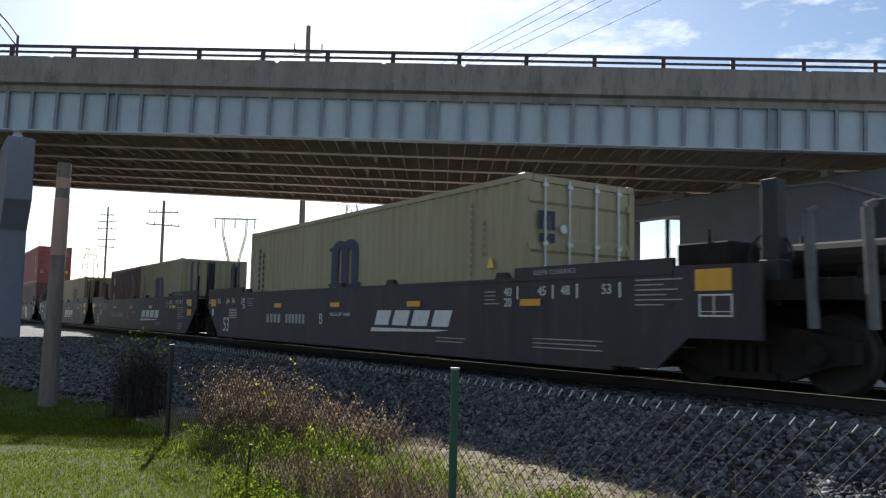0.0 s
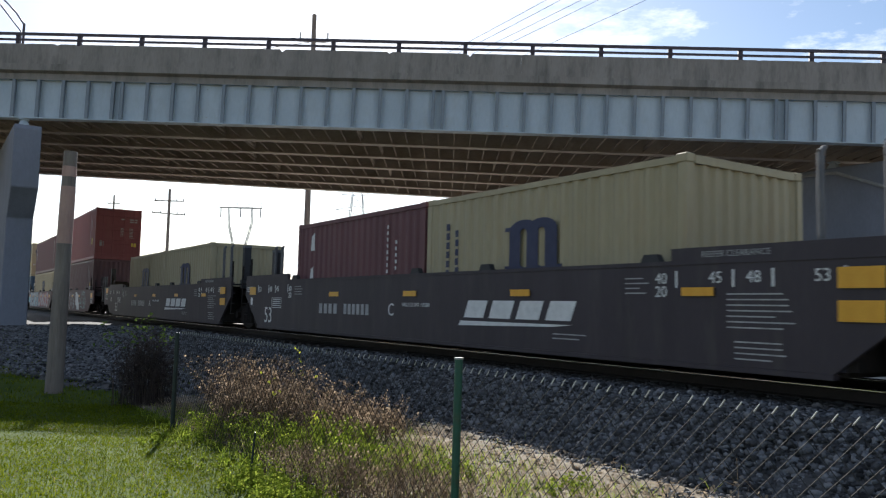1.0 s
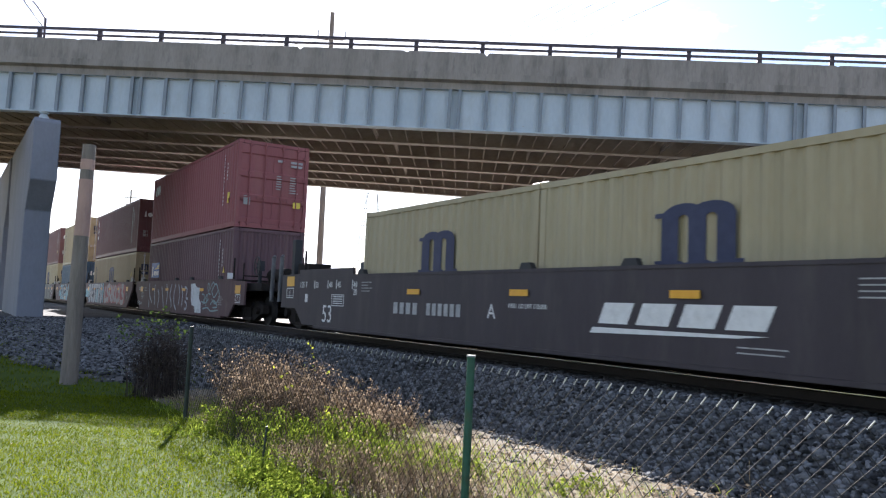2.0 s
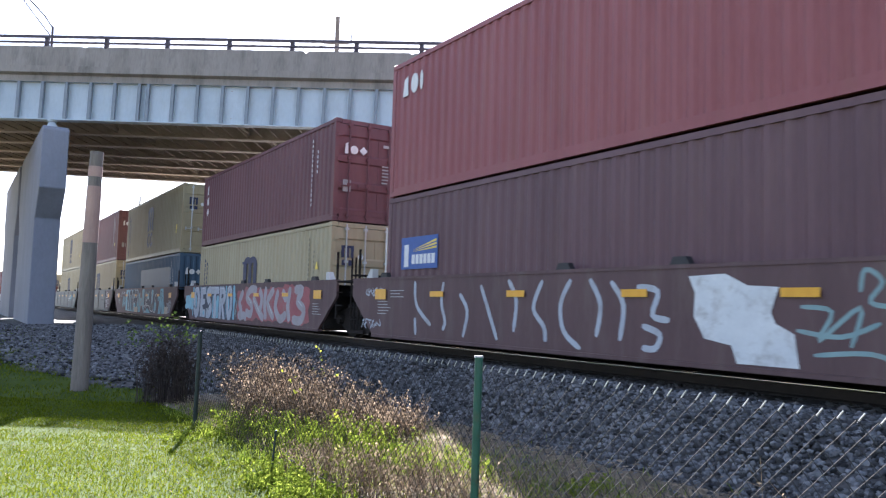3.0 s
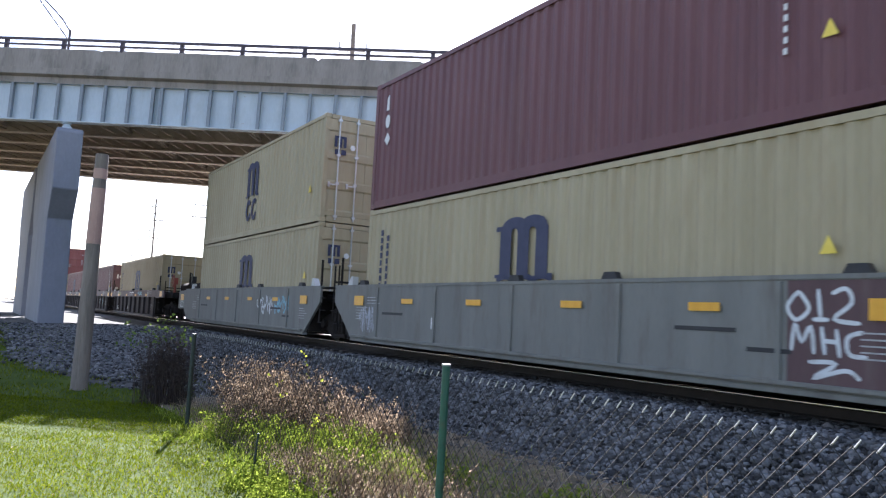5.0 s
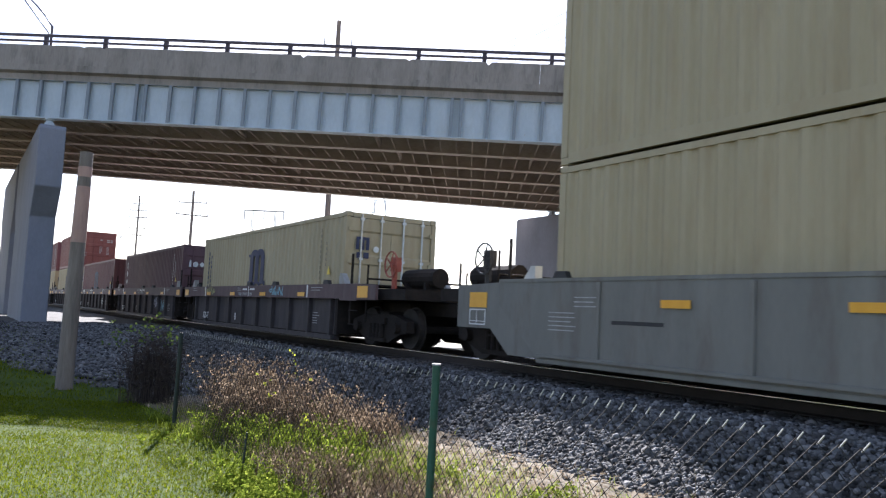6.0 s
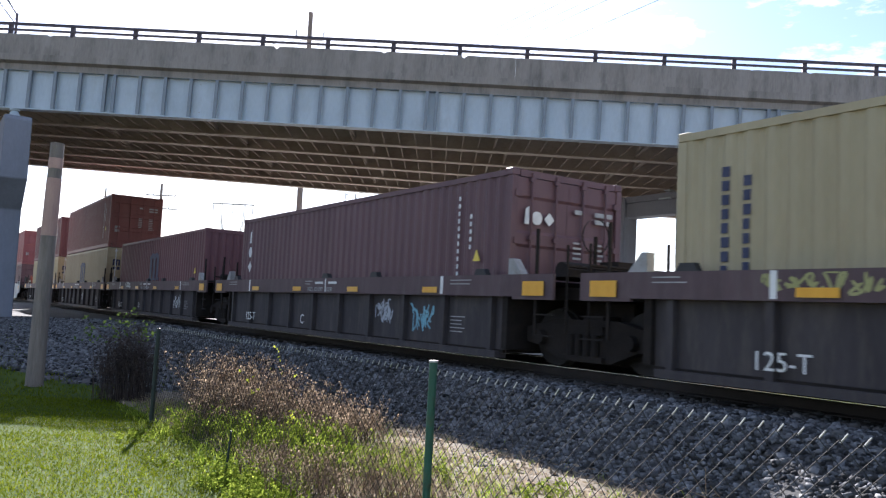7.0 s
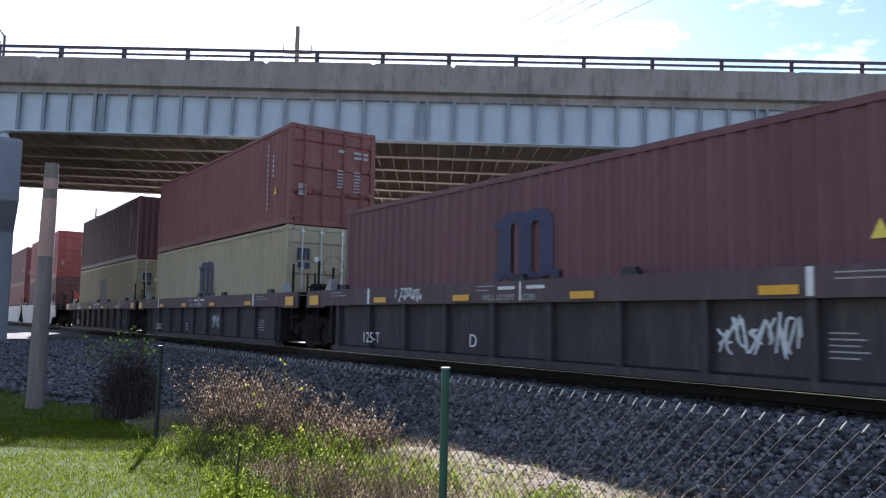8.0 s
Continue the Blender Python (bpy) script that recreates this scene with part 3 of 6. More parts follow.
def m_logo(c, x, z, w, h, low=False):
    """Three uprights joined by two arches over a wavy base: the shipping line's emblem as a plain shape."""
    bm = bmesh.new()
    bw = w * 0.24
    for i in range(3):
        a = x + i * (w - bw) / 2
        plate(bm, a, a + bw, z + h * 0.30, z + h * 0.86, FRONT)
    plate(bm, x - w * 0.1, x + bw * 0.5, z + h * 0.27, z + h * 0.31, FRONT - 0.001)
    plate(bm, x + w - bw * 0.5, x + w * 1.1, z + h * 0.27, z + h * 0.31, FRONT - 0.001)
    plate(bm, x - w * 0.1, x + bw * 0.5, z + h * 0.84, z + h * 0.9, FRONT - 0.001)
    for i in range(2):
        a = x + bw / 2 + i * (w - bw) / 2
        b = a + (w - bw) / 2
        outer, inner = [], []
        for k in range(9):
            w_ = math.pi * k / 8
            cx, rx = (a + b) / 2, (b - a) / 2
            outer.append((cx - (rx + bw * 0.45) * math.cos(w_), z + h * 0.855 + h * 0.145 * math.sin(w_)))
            inner.append((cx - (rx - bw * 0.5) * math.cos(w_), z + h * 0.80 + h * 0.06 * math.sin(w_)))
        prism(bm, outer + inner[::-1], FRONT - 0.0042 - 0.0008 * i, FRONT)
    for i, (a0, a1, z0) in enumerate(() if low else ((-0.06, 0.34, 0.2), (0.34, 0.72, 0.2), (0.72, 1.1, 0.2), (0.12, 0.44, 0.05), (0.56, 0.88, 0.05))):
        pts, pts2 = [], []
        for k in range(7):
            f = k / 6
            pts.append((x + w * (a0 + (a1 - a0) * f), z + h * (z0 + 0.05 * math.sin(math.pi * f))))
            pts2.append((x + w * (a0 + (a1 - a0) * f), z + h * (z0 + 0.075 + 0.05 * math.sin(math.pi * f))))
        prism(bm, pts + pts2[::-1], FRONT - 0.0034 - 0.0003 * i, FRONT)
    if low:
        for k in (0.24, 0.76):
            ring(bm, x + w * k, z + h * 0.30 - 0.47, w * 0.25, 0.36, w * 0.13, 0.8)
    part("emblem", bm, M["ink"], c, "dark navy painted emblem", kind="stuff")


def bars_vertical(c, x, z, count, w, h, gap, material, step=0.0):
    """A column of unreadable painted characters as plain bars."""
    bm = bmesh.new()
    r = random.Random(round(x * 100) + count)
    for i in range(count):
        zz = z - i * (h + gap)
        ww = w * (0.75 + 0.25 * r.random())
        plate(bm, x, x + ww, zz, zz + h, FRONT)
    part("marking", bm, material, c, "column of painted characters", kind="stuff")


def end_bars(c, y, z, rows, w, h, gap, material, seed=0):
    bm = bmesh.new()
    r = random.Random(seed)
    for i in range(rows):
        zz = z - i * (h + gap)
        end_plate(bm, y, y + w * (0.55 + 0.45 * r.random()), zz, zz + h, 0.012)
    part("marking", bm, material, c, "rows of small painted characters", kind="stuff")


def sticker_triangle(c, x, z, s):
    bm = bmesh.new()
    prism(bm, [(x, z), (x + s, z), (x + s / 2, z + s)], FRONT - 0.004, FRONT)
    part("warning_sticker", bm, M["sticker"], c, "yellow warning triangle")


def word_blocks(c, x, z, h, widths, material, end=False, vertical=False):
    """A painted trade name as plain blocks of its size."""
    def shape(a, b, z0, z1, kind):
        """A tall slab, a round or a lozenge, by turns."""
        m_, hw, hz = (a + b) / 2, (b - a) / 2, (z1 - z0) / 2
        if kind == 0:
            o = [(a + hw * 0.3, z0), (b - hw * 0.2, z0), (b - hw * 0.4, z1), (a + hw * 0.6, z1 - hz * 0.3)]
        elif kind == 1:
            o = [(m_ + hw * math.cos(k * math.tau / 12), z0 + hz + hz * math.sin(k * math.tau / 12)) for k in range(12)]
        else:
            o = [(m_, z0), (b, z0 + hz), (m_, z1), (a, z0 + hz)]
        if end:
            prism(bm, o, 0.012, 0.016, axis="x")
        else:
            prism(bm, o, FRONT - 0.004, FRONT)

    bm = bmesh.new()
    for i, w in enumerate(widths):
        if end:
            shape(x, x + w, z, z + h * (1.3 if i == 0 else 1.0), i % 3)
            x += w + 0.04
        elif vertical:
            shape(x, x + w, z, z + h * (1.15 if i == 0 else 1.0), i % 3)
            z -= h * 1.35
        else:
            shape(x, x + w, z, z + h, 0 if i == 0 else 1)
            x += w + h * 0.18
    part("marking", bm, material, c, "white painted trade name", kind="stuff")


Z_LOW = 0.165             # base of a container in a well, over the rail


def load(q, L, H, paint, doors, z, label, style=""):
    c = container("c", L, H, paint, doors, label)
    MOVERS.append((c, q, 0.0, z))
    if "m" in style and L < 7:
        m_logo(c, -3.55, 0.95, 1.15, 1.05)
    elif "m" in style:
        if "M" in style:
            m_logo(c, -6.75, 0.85, 1.15, 1.6, True)
        else:
            m_logo(c, -6.9, H - 2.0, 1.3, 1.38)
    if "v" in style:
        bars_vertical(c, -L + 0.66, H - 0.62, 13, 0.11, 0.12, 0.045, M["ink"])
        bars_vertical(c, -L + 0.95, H - 0.75, 8, 0.11, 0.12, 0.045, M["ink"])
    if "n" in style:                       # number columns near the leading end
        bars_vertical(c, -1.45, H - 0.42, 14, 0.055, 0.075, 0.055, M["white" if paint != "yellow" else "faded_ink"])
        bars_vertical(c, -1.1, H - 0.75, 5, 0.055, 0.075, 0.055, M["white" if paint != "yellow" else "faded_ink"])
    if "w" in style:
        sticker_triangle(c, -0.98, 1.42 if z < 1 else 0.85, 0.2)
    if "t" in style:                       # trade name down the rear of the side
        word_blocks(c, -L + 0.55, H - 0.7, 0.3, (0.17, 0.22, 0.26), M["white"], vertical=True)
    if "T" in style:                       # trade name on the leading end
        word_blocks(c, -0.98, H - 0.88, 0.22, (0.13, 0.22, 0.22), M["white"], end=True)
    if "b" in style and doors:
        end_bars(c, 0.12, H - 0.62, 1, 0.34, 0.075, 0.05, M["stencil"], 1)
        end_bars(c, 0.58, H - 0.62, 2, 0.42, 0.075, 0.05, M["stencil"], 2)
        end_bars(c, 0.1, H - 1.12, 6, 0.26, 0.035, 0.05, M["stencil"], 3)
        end_bars(c, 0.58, H - 1.12, 7, 0.3, 0.035, 0.05, M["stencil"], 4)
        bm = bmesh.new()
        end_plate(bm, -0.98, -0.76, 0.75, 1.05, 0.012)
        part("label_plate", bm, M["midgrey"], c, "pale grey data plate")
    if "s" in style and doors:             # small emblem and round mark on the yellow doors
        bm = bmesh.new()
        for i in range(3):
            end_plate(bm, -0.95 + i * 0.13, -0.87 + i * 0.13, H - 0.88, H - 0.62, 0.012)
        end_plate(bm, -0.95, -0.61, H - 0.64, H - 0.58, 0.0128)
        end_plate(bm, -0.93, -0.79, H - 1.08, H - 0.94, 0.012)
        end_plate(bm, -0.75, -0.61, H - 1.08, H - 0.94, 0.012)
        part("emblem", bm, M["ink"], c, "small navy emblem on the door", kind="stuff")
        bm = bmesh.new()
        bmesh.ops.create_circle(bm, cap_ends=True, radius=0.075, segments=16, matrix=pose(0.016, -0.42, H - 0.85, 0, 90, 0))
        part("label_plate", bm, M["white"], c, "round white mark")
    if "y" in style:
        bm = bmesh.new()
        if doors:
            end_plate(bm, 0.72, 0.98, 0.78, 0.98, 0.012)
        plate(bm, -0.95, -0.72, 1.0, 1.2, FRONT)
        part("warning_sticker", bm, M["sticker"], c, "yellow customs sticker", kind="stuff")
    return c


LH, SH = 2.896, 2.591
Y40 = "tan-yellow steel shipping container with navy emblem"
R40 = "maroon steel shipping container with white markings"
load(-9.6, 12.19, LH, "yellow", True, Z_LOW, Y40 + " in a deep well car", "mvwns")
load(-28.95, 6.06, SH, "yellow", False, Z_LOW, "short tan-yellow shipping container with a ribbed end", "mv")
c_ = load(-35.1, 6.06, SH, "maroon", False, Z_LOW, "short dark maroon shipping container", "n")
word_blocks(c_, -5.3, 1.9, 0.42, (0.3,), M["white"])
word_blocks(c_, -5.3, 1.15, 0.36, (0.26,), M["white"])
load(-48.45, 6.06, SH, "yellow", False, Z_LOW, "short tan-yellow shipping container with a ribbed end", "m")
load(-54.55, 6.06, SH, "yellow", False, Z_LOW, "short tan-yellow shipping container with a ribbed end", "m")
# first five-unit car: stacked pairs
TOP = Z_LOW + LH + 0.012
TOPS = Z_LOW + SH + 0.09
low1 = load(-70.1, 12.19, LH, "plum", False, Z_LOW, "plum shipping container under a red one", "nw")
bm = bmesh.new()
plate(bm, -11.55, -10.1, 1.35, 2.0, FRONT)
part("sign", bm, M["sign_blue"], low1, "blue trade sign")
bm = bmesh.new()
plate(bm, -11.42, -11.24, 1.4, 1.85, FRONT - 0.004)
for k in range(6):
    plate(bm, -11.1 + k * 0.155, -10.98 + k * 0.155, 1.45, 1.64, FRONT - 0.004)
part("marking", bm, M["white"], low1, "white blocks on the sign", kind="stuff")
bm = bmesh.new()
for k in range(3):
    prism(bm, [(-11.05, 1.70 + k * 0.02), (-10.15, 1.74 + k * 0.07), (-10.15, 1.78 + k * 0.07)], FRONT - 0.0082, FRONT - 0.004)
part("marking", bm, M["sticker"], low1, "yellow rays on the sign", kind="stuff")
c_ = load(-70.1, 12.19, LH, "red", True, TOP, "oxide red shipping container stacked on a plum one", "nwby")
word_blocks(c_, -11.75, 2.1, 0.42, (0.3, 0.3, 0.12), M["white"])
load(-85.3, 12.19, SH, "yellow", True, Z_LOW + 0.07, Y40 + " under a maroon one", "mswvn")
load(-85.3, 12.19, SH, "maroon", True, TOPS, R40 + ", stacked on a tan one", "ntTb")
low3 = load(-100.8, 12.19, SH, "blue", False, Z_LOW + 0.02, "dark blue shipping container under a tan one", "nT")
# darker blue rectangle over most of the side
bm = bmesh.new()
plate(bm, -7.8, -1.5, 0.2, 2.05, FRONT)
part("colour_patch", bm, M["darkblue"], low3, "darker blue patch on the container side")
c_ = load(-100.8, 12.19, LH, "yellow", True, TOPS - 0.05, "tan-yellow shipping container stacked on a blue one", "mMwsvy")
bm = bmesh.new()
end_plate(bm, 0.68, 0.98, 1.02, 1.2, 0.012)
part("label_plate", bm, M["green_label"], c_, "green label on the door")
load(-116.0, 12.19, LH, "yellow", True, Z_LOW, Y40 + " under a maroon one", "mswv")
load(-116.0, 12.19, LH, "maroon", True, TOP, R40 + ", stacked on a tan one", "ntTbw")
load(-131.25, 12.19, LH, "yellow", True, Z_LOW, Y40 + " under another tan one", "msw")
load(-131.25, 12.19, LH, "yellow", True, TOP, "tan-yellow shipping container stacked on another", "mMsw")
# second five-unit car
load(-151.1, 12.19, LH, "yellow", True, Z_LOW, Y40 + " alone in its well", "mvwns")
load(-166.55, 12.19, LH, "plum", True, Z_LOW, "dark plum shipping container with white lettering", "ntTbw")
load(-182.3, 12.19, LH, "maroon", False, Z_LOW, "maroon shipping container with a dark emblem", "mw")
load(-197.7, 12.19, LH, "yellow", True, Z_LOW, Y40 + " under a brown-red one", "ms")
load(-197.7, 12.19, SH, "brick", True, TOP, "brown-red shipping container stacked on a tan one", "nbw")
load(-213.1, 12.19, LH, "yellow", True, Z_LOW, Y40 + " under a maroon one", "ms")
load(-213.1, 12.19, SH, "maroon", False, TOP, R40 + ", stacked on a tan one", "n")
# the next cars, far behind
load(-233.5, 12.19, LH, "plum", True, Z_LOW, "plum shipping container under a red one", "b")
load(-233.5, 12.19, LH, "red", True, TOP, "oxide red shipping container stacked on a plum one", "b")
load(-248.8, 12.19, LH, "brick", True, Z_LOW, "brown-red shipping container under a maroon one", "b")
load(-248.8, 12.19, LH, "maroon", True, TOP, R40 + ", stacked on a red one", "by")
load(-264.0, 12.19, LH, "plum", True, Z_LOW, "plum shipping container in a well car", "b")


# ---------------- well cars ----------------
def wheel_bm(bm):
    for y0, y1, r in ((-0.07, 0.05, 0.42), (0.05, 0.075, 0.455)):
        tube(bm, (0, y0, 0), (0, y1, 0), r, sides=24)
    tube(bm, (0, -0.1, 0), (0, 0.12, 0), 0.13, sides=12)


def truck(parent, x):
    """A two-axle truck with cast side frames, springs and wheels."""
    def side(bm):
        o = [(-1.25, 0.34), (-1.25, 0.56), (-0.62, 0.70), (0.62, 0.70), (1.25, 0.56), (1.25, 0.34), (0.98, 0.30), (0.5, 0.12), (-0.5, 0.12), (-0.98, 0.30)]
        prism(bm, o, -0.09, 0.09)
        for k in (-0.24, -0.08, 0.08, 0.24):
            tube(bm, (k, -0.13, 0.2), (k, -0.13, 0.5), 0.06, sides=8)
        box(bm, -0.4, 0.4, -0.16, 0.16, 0.5, 0.62)
        box(bm, -0.4, 0.4, -0.16, 0.16, 0.12, 0.2)
        for k in (-0.89, 0.89):
            tube(bm, (k, -0.2, 0.42), (k, 0.1, 0.42), 0.11, sides=10)

    def bolster(bm):
        box(bm, -0.2, 0.2, -0.95, 0.95, 0.5, 0.76)
        box(bm, -0.45, 0.45, -0.6, 0.6, 0.7, 0.95)
        for k in (-0.89, 0.89):
            tube(bm, (k, -0.9, 0.42), (k, 0.9, 0.42), 0.085, sides=8)

    t = part("truck", cached(("truck_bolster",), M["underframe"], bolster), None, parent)
    t.location = (x, 0, 0)
    for sy in (-1, 1):
        o = part("side_frame", cached(("side_frame",), M["underframe"], side), None, t)
        o.location = (0, sy * 1.0, 0)
        o.scale = (1, -sy if sy > 0 else 1, 1)
        for k in (-0.89, 0.89):
            w = part("wheel", cached(("wheel",), M["wheel"], wheel_bm), None, t)
            w.location = (k, sy * 0.75, 0.42)
            w.scale = (1, -sy, 1)


def well_unit(q, half, style, paint, label, front_truck=True, end_side=0):
    """One well of an articulated car, centred at q; half is half the well's length."""
    c = tagged(new("well_car"), label, "well car", "well cars of the train")
    MOVERS.append((c, q, 0.0, 0.0))
    mt = M[paint]
    top = {"deep": 1.32, "plain": 1.30, "ribbed": 1.33}[style]
    y = 1.5
    end = half + 1.45                       # end platform over the truck
    tk = half + {"deep": 1.62, "plain": 1.42, "ribbed": 1.5}[style]
    for sy in (-1, 1):
        def side(bm):
            if style == "ribbed":
                box(bm, -half - 0.5, half + 0.5, sy * y if sy < 0 else y - 0.16, -y + 0.16 if sy < 0 else y, 1.0, top)
            else:
                a, b = sorted((sy * y, sy * (y - 0.06)))
                o = [(-half - 0.9, top), (half + 0.9, top), (half + 0.9, 0.95), (half - 0.1, 0.17), (-half + 0.1, 0.17), (-half - 0.9, 0.95)]
                prism(bm, o, a, b)
                a, b = sorted((sy * (y + 0.012), sy * (y - 0.1)))
                box(bm, -half - 0.9, half + 0.9, a, b, top, top + 0.05)
                box(bm, -half + 0.1, half - 0.1, a, b, 0.11, 0.168)
                if style == "deep":
                    for e in (-1, 1):
                        x0, x1 = sorted((e * (half - 2.15), e * (half + 0.9)))
                        a, b = sorted((sy * y, sy * (y - 0.06)))
                        box(bm, x0, x1, a, b, top + 0.051, top + 0.2)
        part("side_wall", cached(("side_wall", style, paint, sy, half), mt, side), None, c)
        if style == "ribbed":
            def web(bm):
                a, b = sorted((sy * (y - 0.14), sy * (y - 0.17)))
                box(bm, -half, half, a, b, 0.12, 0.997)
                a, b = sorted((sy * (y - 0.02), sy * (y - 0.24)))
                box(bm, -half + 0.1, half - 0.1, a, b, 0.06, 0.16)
            part("web_plate", cached(("web_plate", sy), M["webplate"], web), None, c, "dark web plate")

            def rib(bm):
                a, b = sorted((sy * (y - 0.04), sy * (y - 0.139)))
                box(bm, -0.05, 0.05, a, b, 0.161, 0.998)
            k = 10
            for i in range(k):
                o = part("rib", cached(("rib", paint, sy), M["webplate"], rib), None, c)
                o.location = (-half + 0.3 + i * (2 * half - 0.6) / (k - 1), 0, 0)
        elif style == "plain" and paint == "greycar":
            def flange(bm):
                a, b = sorted((sy * y, sy * (y + 0.06)))
                box(bm, -half + 0.15, half - 0.15, a, b, 0.2, 0.245)
            part("bottom_flange", cached(("bottom_flange", sy), mt, flange), None, c)

            def rib(bm):
                a, b = sorted((sy * y, sy * (y + 0.03)))
                box(bm, -0.03, 0.03, a, b, 0.2, 1.28)
            for i in range(5):
                o = part("rib", cached(("thin_rib", paint, sy), mt, rib), None, c)
                o.location = (-half + 1.4 + i * (2 * half - 2.8) / 4, 0, 0)
    def floor_(bm):
        box(bm, -half, half, -1.4, 1.4, 0.14, 0.19)
        for e in (-1, 1):
            a, b = sorted((e * half, e * (half + 0.12)))
            box(bm, a, b, -1.44, 1.44, 0.2, top - 0.05)
            a, b = sorted((e * (half + 0.12), e * end))
            box(bm, a, b, -1.0, 1.0, 0.98, 1.16)
            a, b = sorted((e * (half + 0.1), e * (tk + 0.3)))
            box(bm, a, b, -0.3, 0.3, 0.72, 0.98)
    part("underframe", cached(("underframe", style, half), M["underframe"], floor_), None, c)
    # end platforms: grating, grab rails, ladder, posts
    for e in (-1, 1):
        def rails(bm):
            x1 = e * (half + 1.25)
            for sy in (-1, 1):
                tube(bm, (x1, sy * 1.28, 0.5), (x1, sy * 1.28, 1.85 if style != "ribbed" else 1.75), 0.022, sides=5)
                tube(bm, (e * (half + 0.75), sy * 1.42, 0.45), (e * (half + 0.75), sy * 1.42, 2.0), 0.03, sides=5)
                for z in (0.45, 0.75, 1.05, 1.3):
                    tube(bm, (e * (half + 0.78), sy * 1.47, z), (e * (half + 1.2), sy * 1.47, z), 0.014, sides=4)
            tube(bm, (x1, -1.28, 1.45), (x1, 1.28, 1.45), 0.022, sides=5)
            a, b = sorted((e * (half + 0.15), e * (half + 1.3)))
            box(bm, a, b, -1.3, 1.3, 1.30, 1.335)
        part("end_platform", cached(("end_platform", style, e, half), M["underframe"], rails), None, c, "end platform with grab rails")
        if style == "deep":
            px, pt = (half + 1.15, 2.45) if e > 0 else (-half + 0.45, 2.2)
            if end_side == e:
                px, pt = e * (half + 2.03), 2.36

            def post(bm):
                box(bm, -0.1, 0.1, -0.1, 0.1, 1.2, pt)
                box(bm, -0.13, 0.13, -0.13, 0.13, 1.2, 1.45)
                bevel(bm, 0.012)

            def tip(bm):
                box(bm, -0.103, 0.103, -0.103, 0.103, pt - 0.06, pt + 0.004)

            def pipe(bm):
                z1, rr = (1.9, 0.058) if end_side == e else (pt, 0.04)
                tube(bm, (0, 0, 0.7 if end_side == e else 1.2), (-0.04 * e if end_side == e else 0, 0, z1), rr, sides=10)
                tube(bm, (-0.04 * e if end_side == e else 0, 0, z1), (0.03 * e, 0.05, z1 + 0.06), rr, rr * 0.6, sides=10)

            for sy in (-1, 1):
                o = part("guide_post", cached(("guide_post", pt), M["black"], post), None, c, "tall black guide post")
                o.location = (px, sy * 1.15, 0)
                if end_side != e:
                    part("post_tip", cached(("post_tip", pt), M["pipe"], tip), None, o, "grey post tip")
                for dx in (((-0.75, -1.45) if e > 0 else (0.45, 0.9)) if end_side != e else (e * 0.58, e * 1.2)):
                    o = part("vent_pipe", cached(("vent_pipe", pt, e, end_side), M["pipe"], pipe), None, c, "upright grey steel pipe")
                    o.location = (px + dx, sy * 1.36, 0)
        else:
            def guide(bm):
                prism(bm, [(e * (half + 0.1), top), (e * (half + 0.42), top), (e * (half + 0.2), top + 0.25), (e * (half + 0.1), top + 0.25)], -0.07, 0.07)

            for sy in (-1, 1):
                o = part("container_guide", cached(("container_guide", e, half, style), M["palecar" if style == "plain" else "midgrey"], guide), None, c, "pale container guide")
                o.location = (0, sy * 1.36, 0)
    if end_side:
        e = end_side

        def nose(bm):
            a, b = sorted((e * (half + 1.3), e * (half + 3.0)))
            box(bm, a, b, -1.3, 1.3, 1.0, 1.22)
            a, b = sorted((e * (half + 1.3), e * (half + 3.4)))
            box(bm, a, b, -0.25, 0.25, 0.7, 0.98)
            a, b = sorted((e * (half + 3.4), e * (half + 3.75)))
            box(bm, a, b, -0.16, 0.16, 0.66, 1.0)
        part("end_nose", cached(("end_nose", e, half), M["underframe"], nose), None, c, "dark end platform and coupler")

        def sill(bm):
            a, b = sorted((e * (half + 0.905), e * (half + 2.1)))
            zt, zb = {"deep": (1.40, 0.56), "plain": (1.26, 0.56), "ribbed": (1.30, 0.985)}[style]
            za = top + (0.1 if style == "deep" else 0)
            prism(bm, [(a, zb), (b, zb), (b, zt), (a, za)] if e > 0 else [(a, zb), (b, zb), (b, za), (a, zt)], -0.03, 0.03)
        def wedge(bm):
            prism(bm, [(e * (half - 0.1), 0.17), (e * (half + 0.62), 0.17), (e * (half + 1.5), 0.858), (e * (half + 1.5), 0.94), (e * (half + 0.885), 0.94)], -0.028, 0.028)
        for sy in (-1, 1):
            if style != "ribbed":
                o = part("end_wedge", cached(("end_wedge", e, half, paint), mt, wedge), None, c)
                o.location = (0, sy * 1.47, 0)
            o = part("end_sill", cached(("end_sill", e, half, paint, style), mt, sill), None, c)
            o.location = (0, sy * 1.47, 0)

        def wheel(bm):
            for k in range(20):
                a0, a1 = math.tau * k / 20, math.tau * (k + 1) / 20
                tube(bm, (0.27 * math.cos(a0), 0, 0.27 * math.sin(a0)), (0.27 * math.cos(a1), 0, 0.27 * math.sin(a1)), 0.018, sides=4, caps=False)
            for k in range(5):
                a0 = math.tau * k / 5
                tube(bm, (0, 0, 0), (0.27 * math.cos(a0), 0, 0.27 * math.sin(a0)), 0.014, sides=4, caps=False)
            tube(bm, (0, 0.1, -0.55), (0, 0.1, 0.05), 0.06, sides=6)
            box(bm, -0.1, 0.1, 0.05, 0.2, -0.15, 0.15)
        o = part("hand_brake", cached(("hand_brake", style), M["brakered" if style == "ribbed" else "black"], wheel), None, c, "hand brake wheel on a post")
